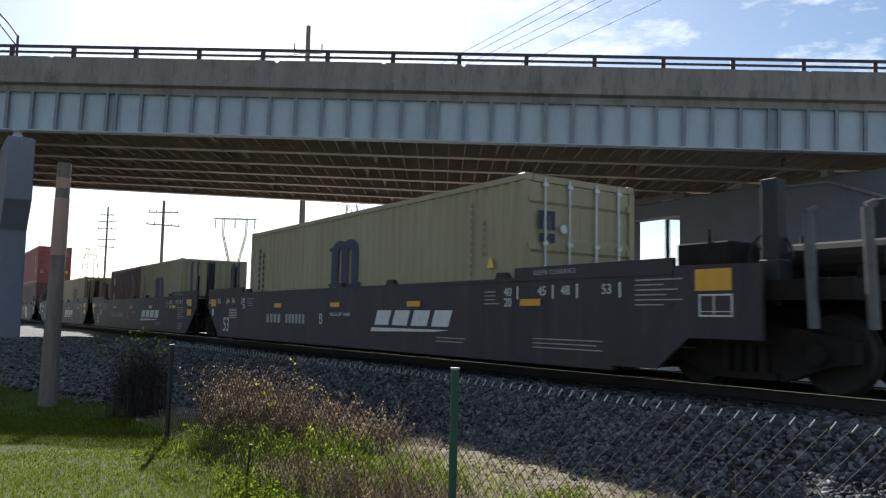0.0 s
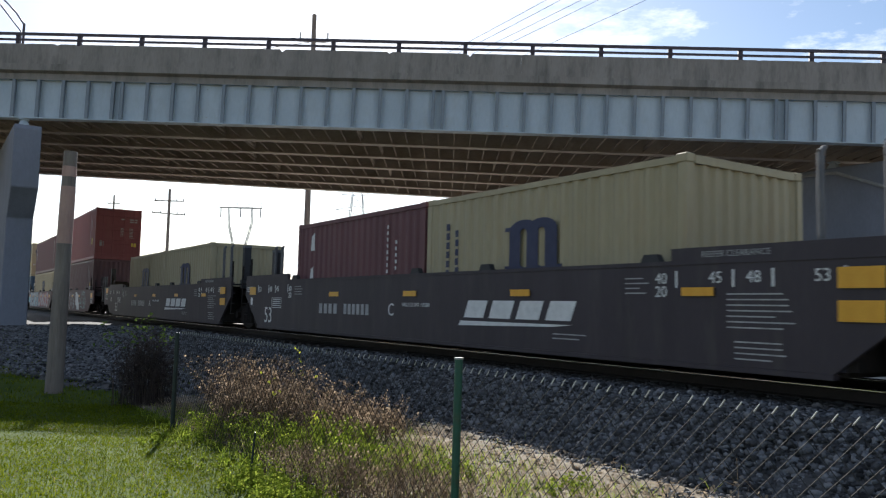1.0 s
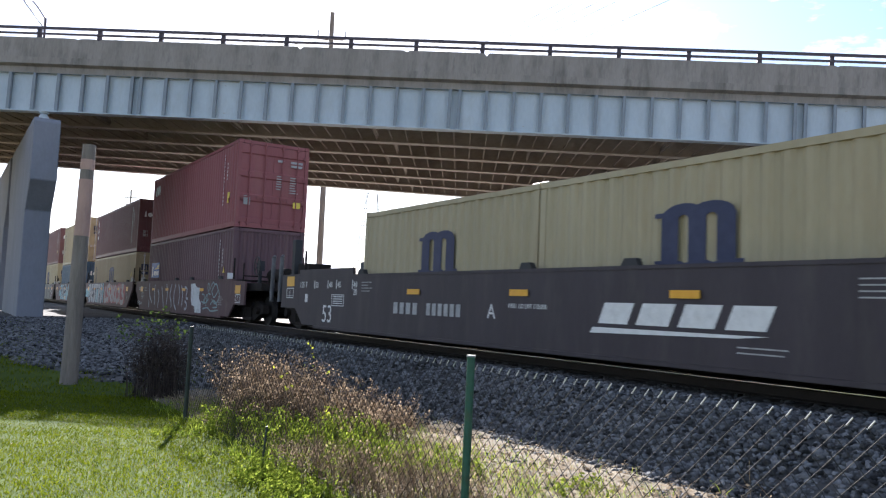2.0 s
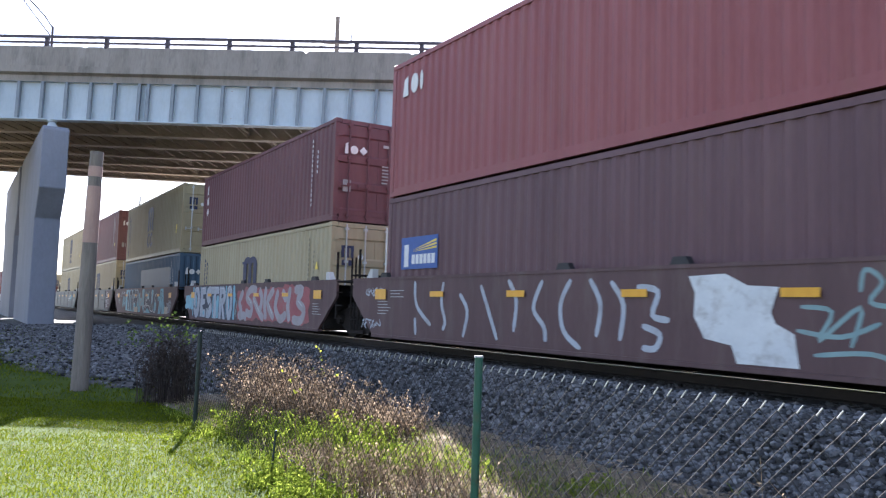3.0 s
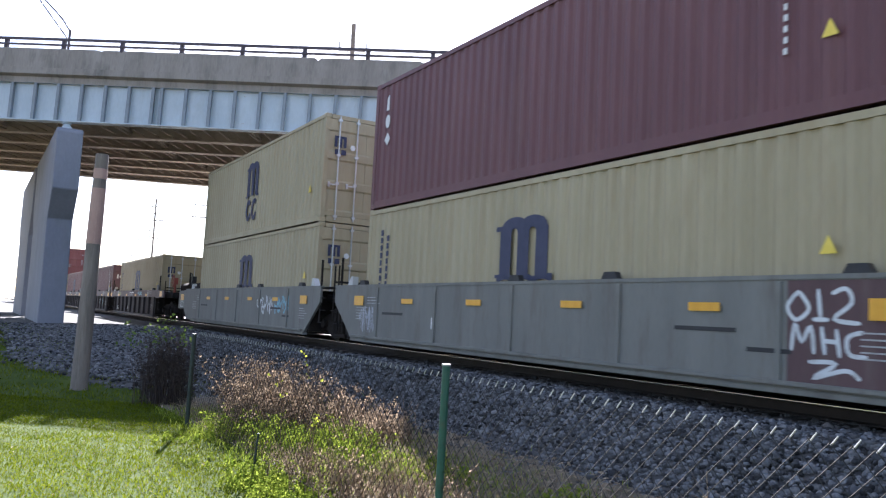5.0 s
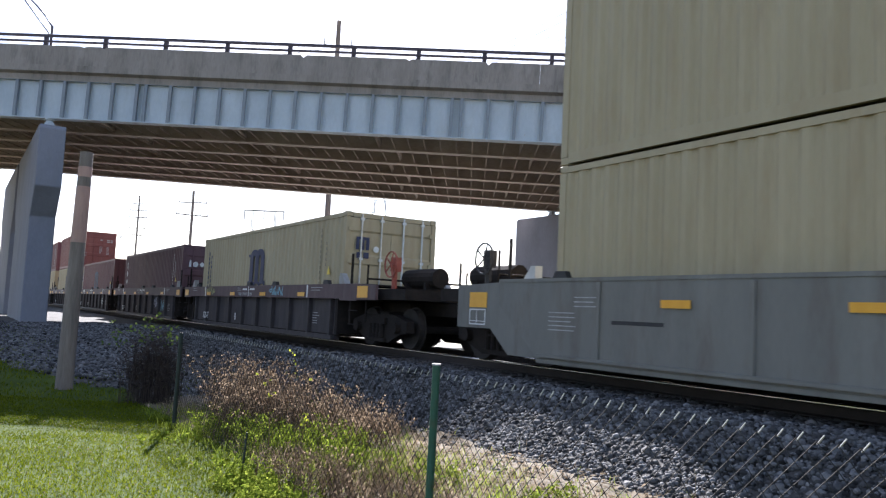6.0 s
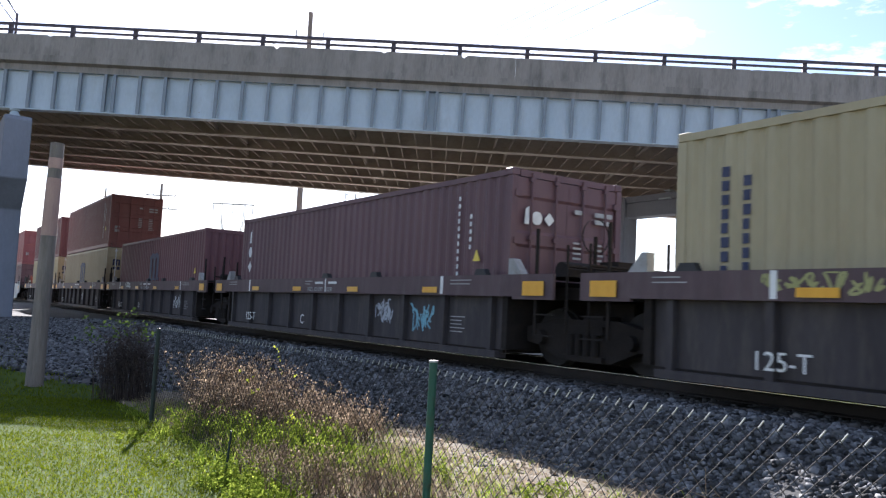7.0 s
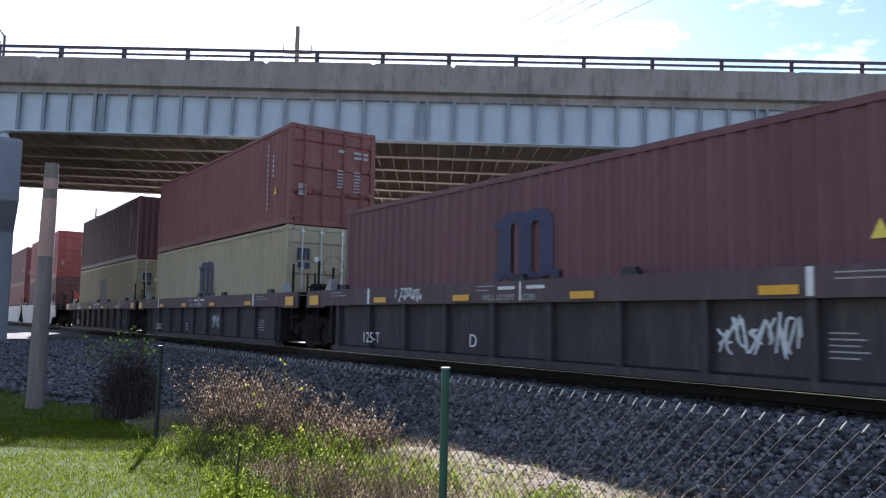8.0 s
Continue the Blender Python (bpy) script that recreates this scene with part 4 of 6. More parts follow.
        o.location = (e * (half + 1.95), -1.1, 1.5 if style == "deep" else 1.75)

        def tank(bm):
            tube(bm, (-0.65, 0, 0), (0.65, 0, 0), 0.2, sides=14)
            for k in (-0.4, 0.4):
                box(bm, k - 0.04, k + 0.04, -0.22, 0.22, -0.26, -0.1)
        o = part("air_reservoir", cached(("air_reservoir",), M["underframe"], tank), None, c, "dark air reservoir tank")
        o.location = (e * (half + 2.35), -0.5, 1.48)
        if style != "ribbed":
            bm = bmesh.new()
            x0 = e * (half + 1.5) - 0.22
            dz = -0.09 if style == "deep" else -0.29
            for a, b, z0, z1 in ((x0, x0 + 0.46, 0.9, 0.92), (x0, x0 + 0.46, 1.14, 1.16), (x0, x0 + 0.02, 0.9, 1.16), (x0 + 0.44, x0 + 0.46, 0.9, 1.16), (x0 + 0.2, x0 + 0.215, 0.9, 1.16), (x0, x0 + 0.46, 0.955, 0.965)):
                plate(bm, a, b, z0 + dz, z1 + dz, -y - 0.0035)
            part("placard_frame", bm, M["white"], c, "white framed placard holder", kind="stuff")
        o = part("reflector", cached(("reflector_nose",), M["reflector"], lambda bm: plate(bm, -0.25, 0.25, -0.125, 0.125, -y - 0.004)), None, c, "amber reflector")
        o.location = (e * (half + 1.48), 0, {"deep": 1.235, "plain": 1.02, "ribbed": 1.15}[style])
        if style == "deep":
            o = part("equipment_box", cached(("equipment_box", e), M["underframe"], lambda bm: (box(bm, -0.38, 0.38, -0.3, 0.3, 0.0, 0.36), bevel(bm, 0.02))), None, c, "dark equipment box on the end platform")
            o.location = (e * (half + 1.17), -1.0, 1.34)
    if style == "ribbed" and not end_side:
        def brake(bm):
            bmesh.ops.create_cone(bm, cap_ends=False, segments=20, radius1=0.27, radius2=0.27, depth=0.03, matrix=pose(half + 1.0, -0.5, 1.95, 0, 90, 0))
            tube(bm, (half + 1.0, -0.5, 1.3), (half + 1.0, -0.5, 1.95), 0.03, sides=6)
            tube(bm, (half + 0.7, -0.9, 1.42), (half + 0.7, 0.6, 1.42), 0.14, sides=10)
            box(bm, half + 0.5, half + 0.9, 0.1, 0.7, 1.34, 1.62)
        part("brake_gear", cached(("brake_gear", half), M["underframe"], brake), None, c, "hand brake wheel and air tank")
    # twist-lock lugs on the side sill
    def lug(bm):
        prism(bm, [(-0.16, 0), (0.16, 0), (0.1, 0.1), (-0.1, 0.1)], -0.05, 0.05)
    for xx in (-5.7, 0.0, 2.2, 5.7):
        o = part("sill_lug", cached(("sill_lug",), M["black"], lug), None, c)
        o.location = (xx, -1.44, top + (0.05 if style != "ribbed" else 0))
    # reflectors along the sill
    spots = {"deep": (-3.35, -0.1, 3.16, 6.46), "plain": (-3.5, -1.1, 1.47, 3.86), "ribbed": (-4.06, -1.4, 1.4, 4.3)}[style]
    ends = {"deep": ((-8.48, 1.1), (8.4, 1.13), (8.4, 0.8)), "plain": ((-5.75, 1.0), (6.08, 1.0)), "ribbed": ((-7.0, 1.12), (7.05, 1.12))}[style]

    def refl(bm):
        plate(bm, -0.23, 0.23, -0.05, 0.05, -y - 0.026)

    def refl_end(bm):
        plate(bm, -0.235, 0.235, -0.105, 0.105, -y - 0.026)

    for xx in spots:
        o = part("reflector", cached(("reflector",), M["reflector"], refl), None, c, "amber reflector")
        o.location = (xx, 0, 1.0 if style != "ribbed" else 1.09)
    if end_side:
        ends = [k for k in ends if k[0] * end_side < 0]
    for xx, zz in ends:
        o = part("reflector", cached(("reflector_end",), M["reflector"], refl_end), None, c, "amber reflector")
        o.location = (xx, 0, zz)
    if style == "ribbed":
        def ledge(bm):
            box(bm, -0.45, 0.45, -y + 0.001, -y + 0.05, 0.96, top)
        for xx in (-7.0, 7.0):
            o = part("end_plate", cached(("end_plate",), mt, ledge), None, c)
            o.location = (xx, 0, 0)
    # small unreadable stencils
    r = random.Random(int(abs(q)))
    blocks = {"deep": ((6.85, 0.98, 7, 0.85), (6.95, 0.45, 4, 0.65), (-5.6, 1.2, 4, 0.5), (5.3, 1.18, 4, 0.4), (3.9, 0.42, 2, 0.9)),
              "plain": ((5.75, 0.78, 5, 0.55), (-5.9, 0.86, 5, 0.6), (-5.35, 1.08, 3, 0.6)),
              "ribbed": ((4.9, 1.26, 2, 0.8), (-6.2, 1.27, 2, 0.7), (4.75, 0.66, 5, 0.42), (-1.0, 1.27, 2, 0.45))}[style]
    if style == "deep" and end_side > 0:
        blocks = ((8.5, 1.27, 6, 0.75), (6.5, 0.48, 3, 1.5)) + blocks[2:]
    for x0, z1, rows, w in blocks:
        bm = bmesh.new()
        for i in range(rows):
            zz = z1 - 0.062 * i
            plate(bm, x0, x0 + w * (0.6 + 0.4 * r.random()), zz - 0.016, zz, -y - 0.0021 if style != "ribbed" or z1 > 1 else -y + 0.138)
        part("marking", bm, M["stencil"], c, "rows of small stencilled characters", kind="stuff")
    truck(c, -tk)
    if front_truck:
        truck(c, tk)
    return c, top, y


def deep_marks(c, half, top, y, unit):
    """White lettering of the deep well cars; the railway's emblem is plain slanted blocks."""
    P = -y - 0.003
    for k in range(4):
        bm = bmesh.new()
        x0, x1 = 1.66 + k * 0.69, 2.2 + k * 0.69
        o = [(x0, 0.6), (x1, 0.6), (x1 + 0.12, 0.88), (x0 + 0.12, 0.88)]
        prism(bm, o, P - 0.004, P)
        e = part("emblem", bm, M["white"], c, "white slanted emblem block")
    bm = bmesh.new()
    prism(bm, [(1.5, 0.465), (3.9, 0.51), (4.3, 0.545), (1.56, 0.545)], P - 0.004, P)
    part("emblem", bm, M["white"], c, "white emblem underline")
    bm = bmesh.new()
    for k in range(4):
        plate(bm, -4.14 + k * 0.25, -3.98 + k * 0.25, 0.57, 0.79, P, 0.04 * (k % 2))
    for k in range(6):
        plate(bm, -2.88 + k * 0.2, -2.75 + k * 0.2, 0.57, 0.79, P)
    part("marking", bm, M["stencil"], c, "faded white reporting marks", kind="stuff")
    letters(unit, 0.34, -0.95, 0.58, P, c, M["white"])
    letters("WELL LD LMT 118,000", 0.1, -0.4, 0.76, P, c, M["white"])
    letters("53", 0.57, -7.62, 0.28, P, c, M["white"])
    letters("125 T", 0.2, -9.05, 1.08, P, c, M["white"])
    for tx, x in (("53", -8.08), ("48", -7.3), ("45", -6.83), ("40", -6.0)):
        letters(tx, 0.19, x, 1.08, P, c, M["white"])
    for tx, x in (("40", 5.8), ("45", 6.6), ("48", 7.1), ("53", 7.9)):
        letters(tx, 0.19, x, 1.1, P, c, M["white"])
    letters("REEFER CLEARANCE", 0.1, 6.5, 1.40, P, c, M["stencil"])
    letters("20", 0.19, 5.8, 0.94, P, c, M["white"])
    letters("20", 0.19, -6.0, 0.92, P, c, M["white"])
    bm = bmesh.new()
    for x in (-8.14, -7.36, -6.89, -6.06, 6.12, 6.92, 7.42, 8.22):
        plate(bm, x, x + 0.03, 1.05, 1.25, P)
    part("marking", bm, M["white"], c, "white tick marks", kind="stuff")
    bm = bmesh.new()
    o0, o1, z0, z1 = -7.1, -6.45, 0.66, 0.92
    for a, b, cc, d in ((o0, o1, z0, z0 + 0.015), (o0, o1, z1 - 0.015, z1), (o0, o0 + 0.015, z0, z1), (o1 - 0.015, o1, z0, z1)):
        plate(bm, a, b, cc, d, P)
    for k in range(4):
        plate(bm, o0 + 0.08, o1 - 0.08, z0 + 0.05 + k * 0.05, z0 + 0.07 + k * 0.05, P - 0.001)
    part("marking", bm, M["white"], c, "framed stencil block", kind="stuff")
    bm = bmesh.new()
    plate(bm, -8.68, -8.52, 0.72, 0.92, P)
    part("label_plate", bm, M["white"], c, "small white data plate")


DARK = "dark brown well car with white lettering and amber reflectors"
for q, u, fr, es in ((-15.55, "B", True, 1), (-35.0, "C", False, 0), (-54.5, "A", False, -1)):
    c, top, y = well_unit(q, 8.2, "deep", "darkcar", DARK, fr, es)
    deep_marks(c, 8.2, top, y, u)
for i, q in enumerate((-76.2, -91.4, -106.9, -122.1, -137.35)):
    c, top, y = well_unit(q, 6.25, "plain", "browncar" if i < 3 else "greycar",
                          "brown well car covered in graffiti" if i < 3 else "grey well car with scrawled graffiti", i == 0, {0: 1, 4: -1}.get(i, 0))
    MESHES[("wc", i)] = (c, top, y)
    if i > 2:
        # recessed slots as flat black plates: their inner shade is painted
        for x0, x1, z0 in ((3.4, 4.3, 0.72), (4.45, 5.0, 0.52), (-4.6, -3.7, 0.72)):
            bm = bmesh.new()
            plate(bm, x0, x1, z0, z0 + 0.05, -y - 0.002)
            part("step_slot", bm, M["black"], c, "step slot drawn flat, its shade painted black")
    if i == 3:
        letters("E", 0.3, -2.57, 0.5, -y - 0.003, c, M["white"])
        bm = bmesh.new()
        prism(bm, [(4.95, 0.2), (6.33, 0.2), (7.1, 0.93), (7.1, 1.29), (4.95, 1.29)], -y - 0.0015, -y)
        part("colour_patch", bm, M["browncar"], c, "brown repainted end")
for i, q in enumerate((-157.2, -172.65, -188.4, -203.8, -219.2)):
    c, top, y = well_unit(q, 6.25, "ribbed", "sillcar", "brown well car with a box top chord over ribbed sides", i == 0, {0: 1, 4: -1}.get(i, 0))
    letters("125-T", 0.29, -4.84, 0.27, -1.464, c, M["white"])
    if i < 4:
        letters("BCDE"[i], 0.3, -1.25, 0.3, -1.464, c, M["white"])
    letters("WELL LD LMT  122200", 0.13, -0.85, 1.04, -1.504, c, M["stencil"])
    bm = bmesh.new()
    plate(bm, 0.06, 0.1, 1.03, 1.31, -1.502)
    plate(bm, -0.45, -0.05, 1.2, 1.25, -1.502)
    plate(bm, 0.22, 0.62, 1.2, 1.25, -1.502)
    plate(bm, 4.6, 4.68, 1.02, 1.32, -1.502)
    plate(bm, -4.6, -4.52, 1.02, 1.32, -1.502)
    part("marking", bm, M["white"], c, "white vertical bars", kind="stuff")
for i, q in enumerate((-239.6, -254.9, -270.1)):
    well_unit(q, 6.25, "plain", "palecar", "pale grey well car", i == 0, 1 if i == 0 else 0)


# ---------------- graffiti on the first five-unit car ----------------
def paint(name, a, b):
    return mat(name, a, b, 0.6, 0, 2.5, 25, 0.02, dirt=(0.2, 0.17, 0.15), dirt_amount=0.6)


M["g_sky"] = paint("spray_light_blue", (0.15, 0.36, 0.45), (0.22, 0.45, 0.54))
M["g_navy"] = paint("spray_navy", (0.02, 0.03, 0.05), (0.04, 0.05, 0.08))
M["g_pale"] = paint("spray_pale_grey", (0.32, 0.345, 0.39), (0.40, 0.43, 0.47))
M["g_white"] = paint("spray_white", (0.50, 0.52, 0.53), (0.62, 0.64, 0.64))
M["g_red"] = paint("spray_red", (0.24, 0.055, 0.065), (0.32, 0.09, 0.10))
M["g_rose"] = paint("spray_greyish_rose", (0.27, 0.245, 0.255), (0.35, 0.32, 0.33))
M["g_teal"] = paint("spray_teal", (0.16, 0.26, 0.27), (0.22, 0.33, 0.33))
M["g_olive"] = paint("spray_olive_yellow", (0.26, 0.26, 0.10), (0.34, 0.33, 0.14))
M["g_sand"] = paint("spray_sand", (0.45, 0.38, 0.28), (0.52, 0.45, 0.34))
LAYER = [0]


def ribbon(bm, pts, w, y):
    """A sprayed stroke along a smoothed line."""
    LAYER[0] = (LAYER[0] + 1) % 40
    yy = y - 0.0001 * LAYER[0]
    out = []
    k = len(pts)
    for i in range(k - 1):
        p0, p1, p2, p3 = (Vector(pts[max(0, min(k - 1, j))]) for j in (i - 1, i, i + 1, i + 2))
        for f in (0, 0.25, 0.5, 0.75):
            out.append(0.5 * (2 * p1 + (p2 - p0) * f + (2 * p0 - 5 * p1 + 4 * p2 - p3) * f * f + (3 * p1 - p0 - 3 * p2 + p3) * f ** 3))
    out.append(Vector(pts[-1]))
    a, b = [], []
    for i, p in enumerate(out):
        d = (out[min(i + 1, len(out) - 1)] - out[max(i - 1, 0)])
        d = d.normalized() if d.length > 1e-6 else Vector((1, 0))
        nn = Vector((-d.y, d.x)) * w * 0.5 * (1 if 0 < i < len(out) - 1 else 0.6)
        z0, z1 = (max(0.2, min(1.3, q)) for q in (p.y + nn.y, p.y - nn.y))
        a.append(bm.verts.new((p.x + nn.x, yy, z0)))
        b.append(bm.verts.new((p.x - nn.x, yy, z1)))
    for i in range(len(out) - 1):
        bm.faces.new((a[i], a[i + 1], b[i + 1], b[i]))


def blob(bm, x0, x1, z0, z1, y, r, rag=0.08):
    """A sprayed filled patch with a wavering edge."""
    LAYER[0] = (LAYER[0] + 1) % 40
    yy = y - 0.0001 * LAYER[0]
    pts = []
    k = 28
    for i in range(k):
        a = math.tau * i / k
        ca, sa = math.cos(a), math.sin(a)
        m_ = max(abs(ca), abs(sa)) ** 0.96
        f = (1 - rag * r.random())
        pts.append(bm.verts.new(((x0 + x1) / 2 + (x1 - x0) / 2 * ca / m_ * f, yy, max(0.19, min(1.3, (z0 + z1) / 2 + (z1 - z0) / 2 * sa / m_ * f)))))
    bm.faces.new(pts)


def layer(c, material, build, label="sprayed graffiti"):
    bm = bmesh.new()
    build(bm)
    part("graffiti", bm, M[material], c, label, kind="stuff")


def panel(bm, pts, y):
    """A sprayed flat field inside an outline of (x, z) pairs."""
    LAYER[0] = (LAYER[0] + 1) % 40
    yy = y - 0.0001 * LAYER[0]
    bm.faces.new([bm.verts.new((a, yy, max(0.19, min(1.3, b)))) for a, b in pts])


def oval(bm, x, z, rx, rz, y):
    panel(bm, [(x + rx * math.cos(k * math.tau / 20), z + rz * math.sin(k * math.tau / 20)) for k in range(20)], y)


def strokes(c, material, lines, w, y):
    layer(c, material, lambda bm: [ribbon(bm, line, w, y) for line in lines])


def scrawl(c, x0, x1, z0, z1, material, seed, t=0.035, n=14):
    r = random.Random(seed)

    def b(bm):
        x = x0
        for i in range(n):
            step = (x1 - x0) / n
            pts = [(x + (r.random() - 0.3) * step * 2.2, z0 + (z1 - z0) * r.random()) for _ in range(4)]
            ribbon(bm, pts, t, -1.502)
            x += step
    layer(c, material, b, "scrawled spray tag")


car1, car2, car3, car4, car5 = (MESHES[("wc", i)][0] for i in range(5))
r_ = random.Random(5)
# unit with thin pale strokes, a white patch and teal loops
strokes(car1, "g_pale", [
    [(-4.35, 1.25), (-4.32, 0.9), (-4.15, 0.68), (-3.72, 0.42)], [(-4.32, 0.55), (-4.28, 0.22)], [(-3.3, 1.22), (-3.36, 0.85), (-3.22, 0.5), (-3.3, 0.35)],
    [(-2.75, 1.0), (-2.5, 0.7), (-2.62, 0.25)], [(-2.1, 1.15), (-1.85, 0.7), (-1.6, 0.25)], [(-1.32, 1.22), (-1.1, 0.9), (-1.16, 0.4)],
    [(-0.45, 1.2), (-0.66, 0.78), (-0.4, 0.5), (-0.36, 0.28)], [(0.2, 1.2), (-0.02, 0.85), (0.06, 0.45), (0.42, 0.22)], [(0.6, 1.2), (0.82, 0.85), (0.74, 0.4)],
    [(1.02, 1.16), (1.26, 0.85), (1.2, 0.37)], [(1.5, 1.08), (1.86, 1.02), (1.78, 0.72), (2.06, 0.66)], [(1.6, 0.58), (1.9, 0.48), (1.82, 0.3), (1.6, 0.3)]], 0.085, -1.502)
layer(car1, "g_white", lambda bm: [panel(bm, [(2.36, 1.2), (2.9, 1.22), (3.2, 1.08), (3.6, 1.06), (3.5, 0.78), (3.56, 0.66), (3.78, 0.56), (3.84, 0.2), (3.06, 0.2), (2.98, 0.4), (2.6, 0.46), (2.44, 0.72), (2.46, 1.0)], -1.507)], "white sprayed patch")
strokes(car1, "g_teal", [
    [(3.85, 0.85), (4.2, 0.8), (4.05, 0.5), (4.5, 0.85), (4.4, 0.45)], [(3.8, 0.6), (4.3, 0.55), (4.7, 0.7)], [(4.0, 0.35), (4.6, 0.4), (5.0, 0.3), (5.8, 0.35)],
    [(4.5, 1.0), (4.55, 1.22), (4.72, 1.1), (4.6, 0.9), (4.9, 0.85)], [(4.8, 1.0), (5.1, 1.25), (5.3, 1.15)], [(5.0, 0.95), (5.4, 1.2), (5.7, 1.0), (5.3, 0.75), (5.0, 0.95)],
    [(5.0, 0.7), (5.5, 0.55), (5.9, 0.8), (5.6, 1.1)], [(4.9, 0.5), (5.3, 0.65), (5.7, 0.45), (5.2, 0.42)]], 0.05, -1.502)
scrawl(car1, -6.4, -5.6, 0.95, 1.15, "g_pale", 12, 0.03, 8)
scrawl(car1, -6.6, -5.8, 0.25, 0.5, "g_pale", 13, 0.03, 8)
# unit with fat pale lettering, light blue gaps and a red and grey wild piece
layer(car2, "g_sky", lambda bm: [blob(bm, -6.9, -5.55, 0.45, 1.05, -1.502, r_, 0.25), panel(bm, [(-5.75, 0.24), (-0.62, 0.22), (-0.7, 0.6), (-0.55, 0.8), (-0.68, 1.3), (-5.8, 1.3)], -1.502)])
layer(car2, "g_navy", lambda bm: [panel(bm, [(a - 0.06, 0.2), (b + 0.05, 0.2), (b + 0.06, 0.7), (b + 0.02, 1.3), (a, 1.3), (a - 0.05, 0.8)], -1.507) for a, b in ((-5.62, -4.8), (-4.72, -4.0), (-3.92, -3.2), (-2.98, -2.72), (-2.36, -1.66), (-1.52, -0.86))] + [panel(bm, [(-3.36, 0.98), (-2.36, 0.98), (-2.36, 1.3), (-3.36, 1.3)], -1.507)])


def fat_letters(bm):
    y = -1.513
    for x0, x1 in ((-5.6, -4.8), (-1.5, -0.88)):
        oval(bm, (x0 + x1) / 2, 0.76, (x1 - x0) * 0.52, 0.6, y)
    panel(bm, [(-4.7, 0.24), (-4.02, 0.22), (-4.0, 0.5), (-4.34, 0.5), (-4.34, 0.66), (-4.08, 0.7), (-4.1, 0.88), (-4.34, 0.86), (-4.34, 1.02), (-4.0, 1.04), (-4.02, 1.29), (-4.68, 1.27)], y)
    ribbon(bm, [(-3.26, 1.1), (-3.6, 1.16), (-3.78, 0.96), (-3.5, 0.76), (-3.34, 0.55), (-3.5, 0.36), (-3.92, 0.34)], 0.3, y)
    panel(bm, [(-3.34, 1.04), (-2.38, 1.04), (-2.4, 1.28), (-3.3, 1.29)], y)
    panel(bm, [(-2.98, 0.22), (-2.66, 0.2), (-2.74, 1.1), (-2.98, 1.1)], y)
    panel(bm, [(-2.34, 0.22), (-2.08, 0.2), (-2.08, 1.28), (-2.32, 1.28)], y)
    ribbon(bm, [(-2.12, 1.16), (-1.8, 1.12), (-1.76, 0.86), (-2.1, 0.74)], 0.24, y)
    panel(bm, [(-2.1, 0.72), (-1.88, 0.72), (-1.6, 0.2), (-1.86, 0.2)], y)


layer(car2, "g_pale", fat_letters, "pale grey fat sprayed lettering")
layer(car2, "g_navy", lambda bm: [oval(bm, -5.2, 0.8, 0.13, 0.31, -1.519), oval(bm, -1.18, 0.8, 0.10, 0.31, -1.519)])
layer(car2, "g_sky", lambda bm: [oval(bm, -5.21, 0.78, 0.08, 0.24, -1.5245), oval(bm, -1.2, 0.72, 0.06, 0.2, -1.5245), blob(bm, -4.3, -4.06, 0.3, 0.46, -1.519, r_, 0.3), blob(bm, -2.72, -2.46, 0.3, 0.85, -1.513, r_, 0.3)])
strokes(car2, "g_navy", [[(-3.9, 0.62), (-3.62, 0.6), (-3.3, 0.78)], [(-4.4, 0.62), (-4.1, 0.58)], [(-5.5, 0.62), (-5.34, 0.5)]], 0.05, -1.519)
strokes(car2, "g_white", [[(-5.52, 1.16), (-5.2, 1.27), (-4.9, 1.16)], [(-4.62, 1.22), (-4.1, 1.24)], [(-3.86, 0.52), (-3.6, 0.52), (-3.36, 0.64)], [(-3.24, 1.24), (-2.46, 1.24)], [(-2.26, 1.22), (-1.8, 1.2)], [(-1.42, 1.18), (-1.2, 1.27), (-0.96, 1.16)]], 0.025, -1.5245)
layer(car2, "g_red", lambda bm: [blob(bm, a, b, z0, z1, -1.502, r_, 0.22) for a, b, z0, z1 in ((-0.45, 0.8, 0.2, 1.15), (0.2, 2.0, 0.2, 1.3), (1.4, 3.0, 0.2, 1.25), (2.4, 4.2, 0.2, 1.3), (3.6, 5.0, 0.2, 1.3), (4.4, 5.6, 0.2, 1.25))])
strokes(car2, "g_rose", [
    [(-0.25, 0.34), (0.1, 0.5), (-0.12, 0.76), (0.22, 1.12)], [(-0.1, 0.3), (0.35, 0.38), (0.6, 0.28)], [(1.5, 1.14), (0.95, 1.16), (0.58, 0.92), (1.05, 0.7), (1.0, 0.42), (0.5, 0.5)],
    [(1.15, 0.95), (1.6, 0.6), (2.15, 0.3)], [(1.7, 1.16), (1.95, 0.9), (1.8, 0.5)], [(2.3, 1.22), (2.2, 0.75), (2.35, 0.3)], [(2.95, 1.16), (2.45, 0.78), (3.0, 0.34)],
    [(3.3, 1.12), (3.1, 0.66), (3.5, 0.34), (3.95, 0.5)], [(3.6, 1.1), (3.95, 0.85)], [(4.2, 1.2), (4.06, 0.7), (4.2, 0.3)], [(4.5, 1.12), (5.05, 1.12), (4.75, 0.82), (5.2, 0.62), (5.0, 0.34), (4.4, 0.36)]], 0.24, -1.508)
strokes(car2, "g_white", [[(0.7, 0.95), (1.0, 0.75)], [(1.2, 0.88), (1.9, 0.45)], [(4.8, 0.84), (5.1, 0.7)], [(2.5, 0.8), (2.9, 0.45)]], 0.025, -1.514)
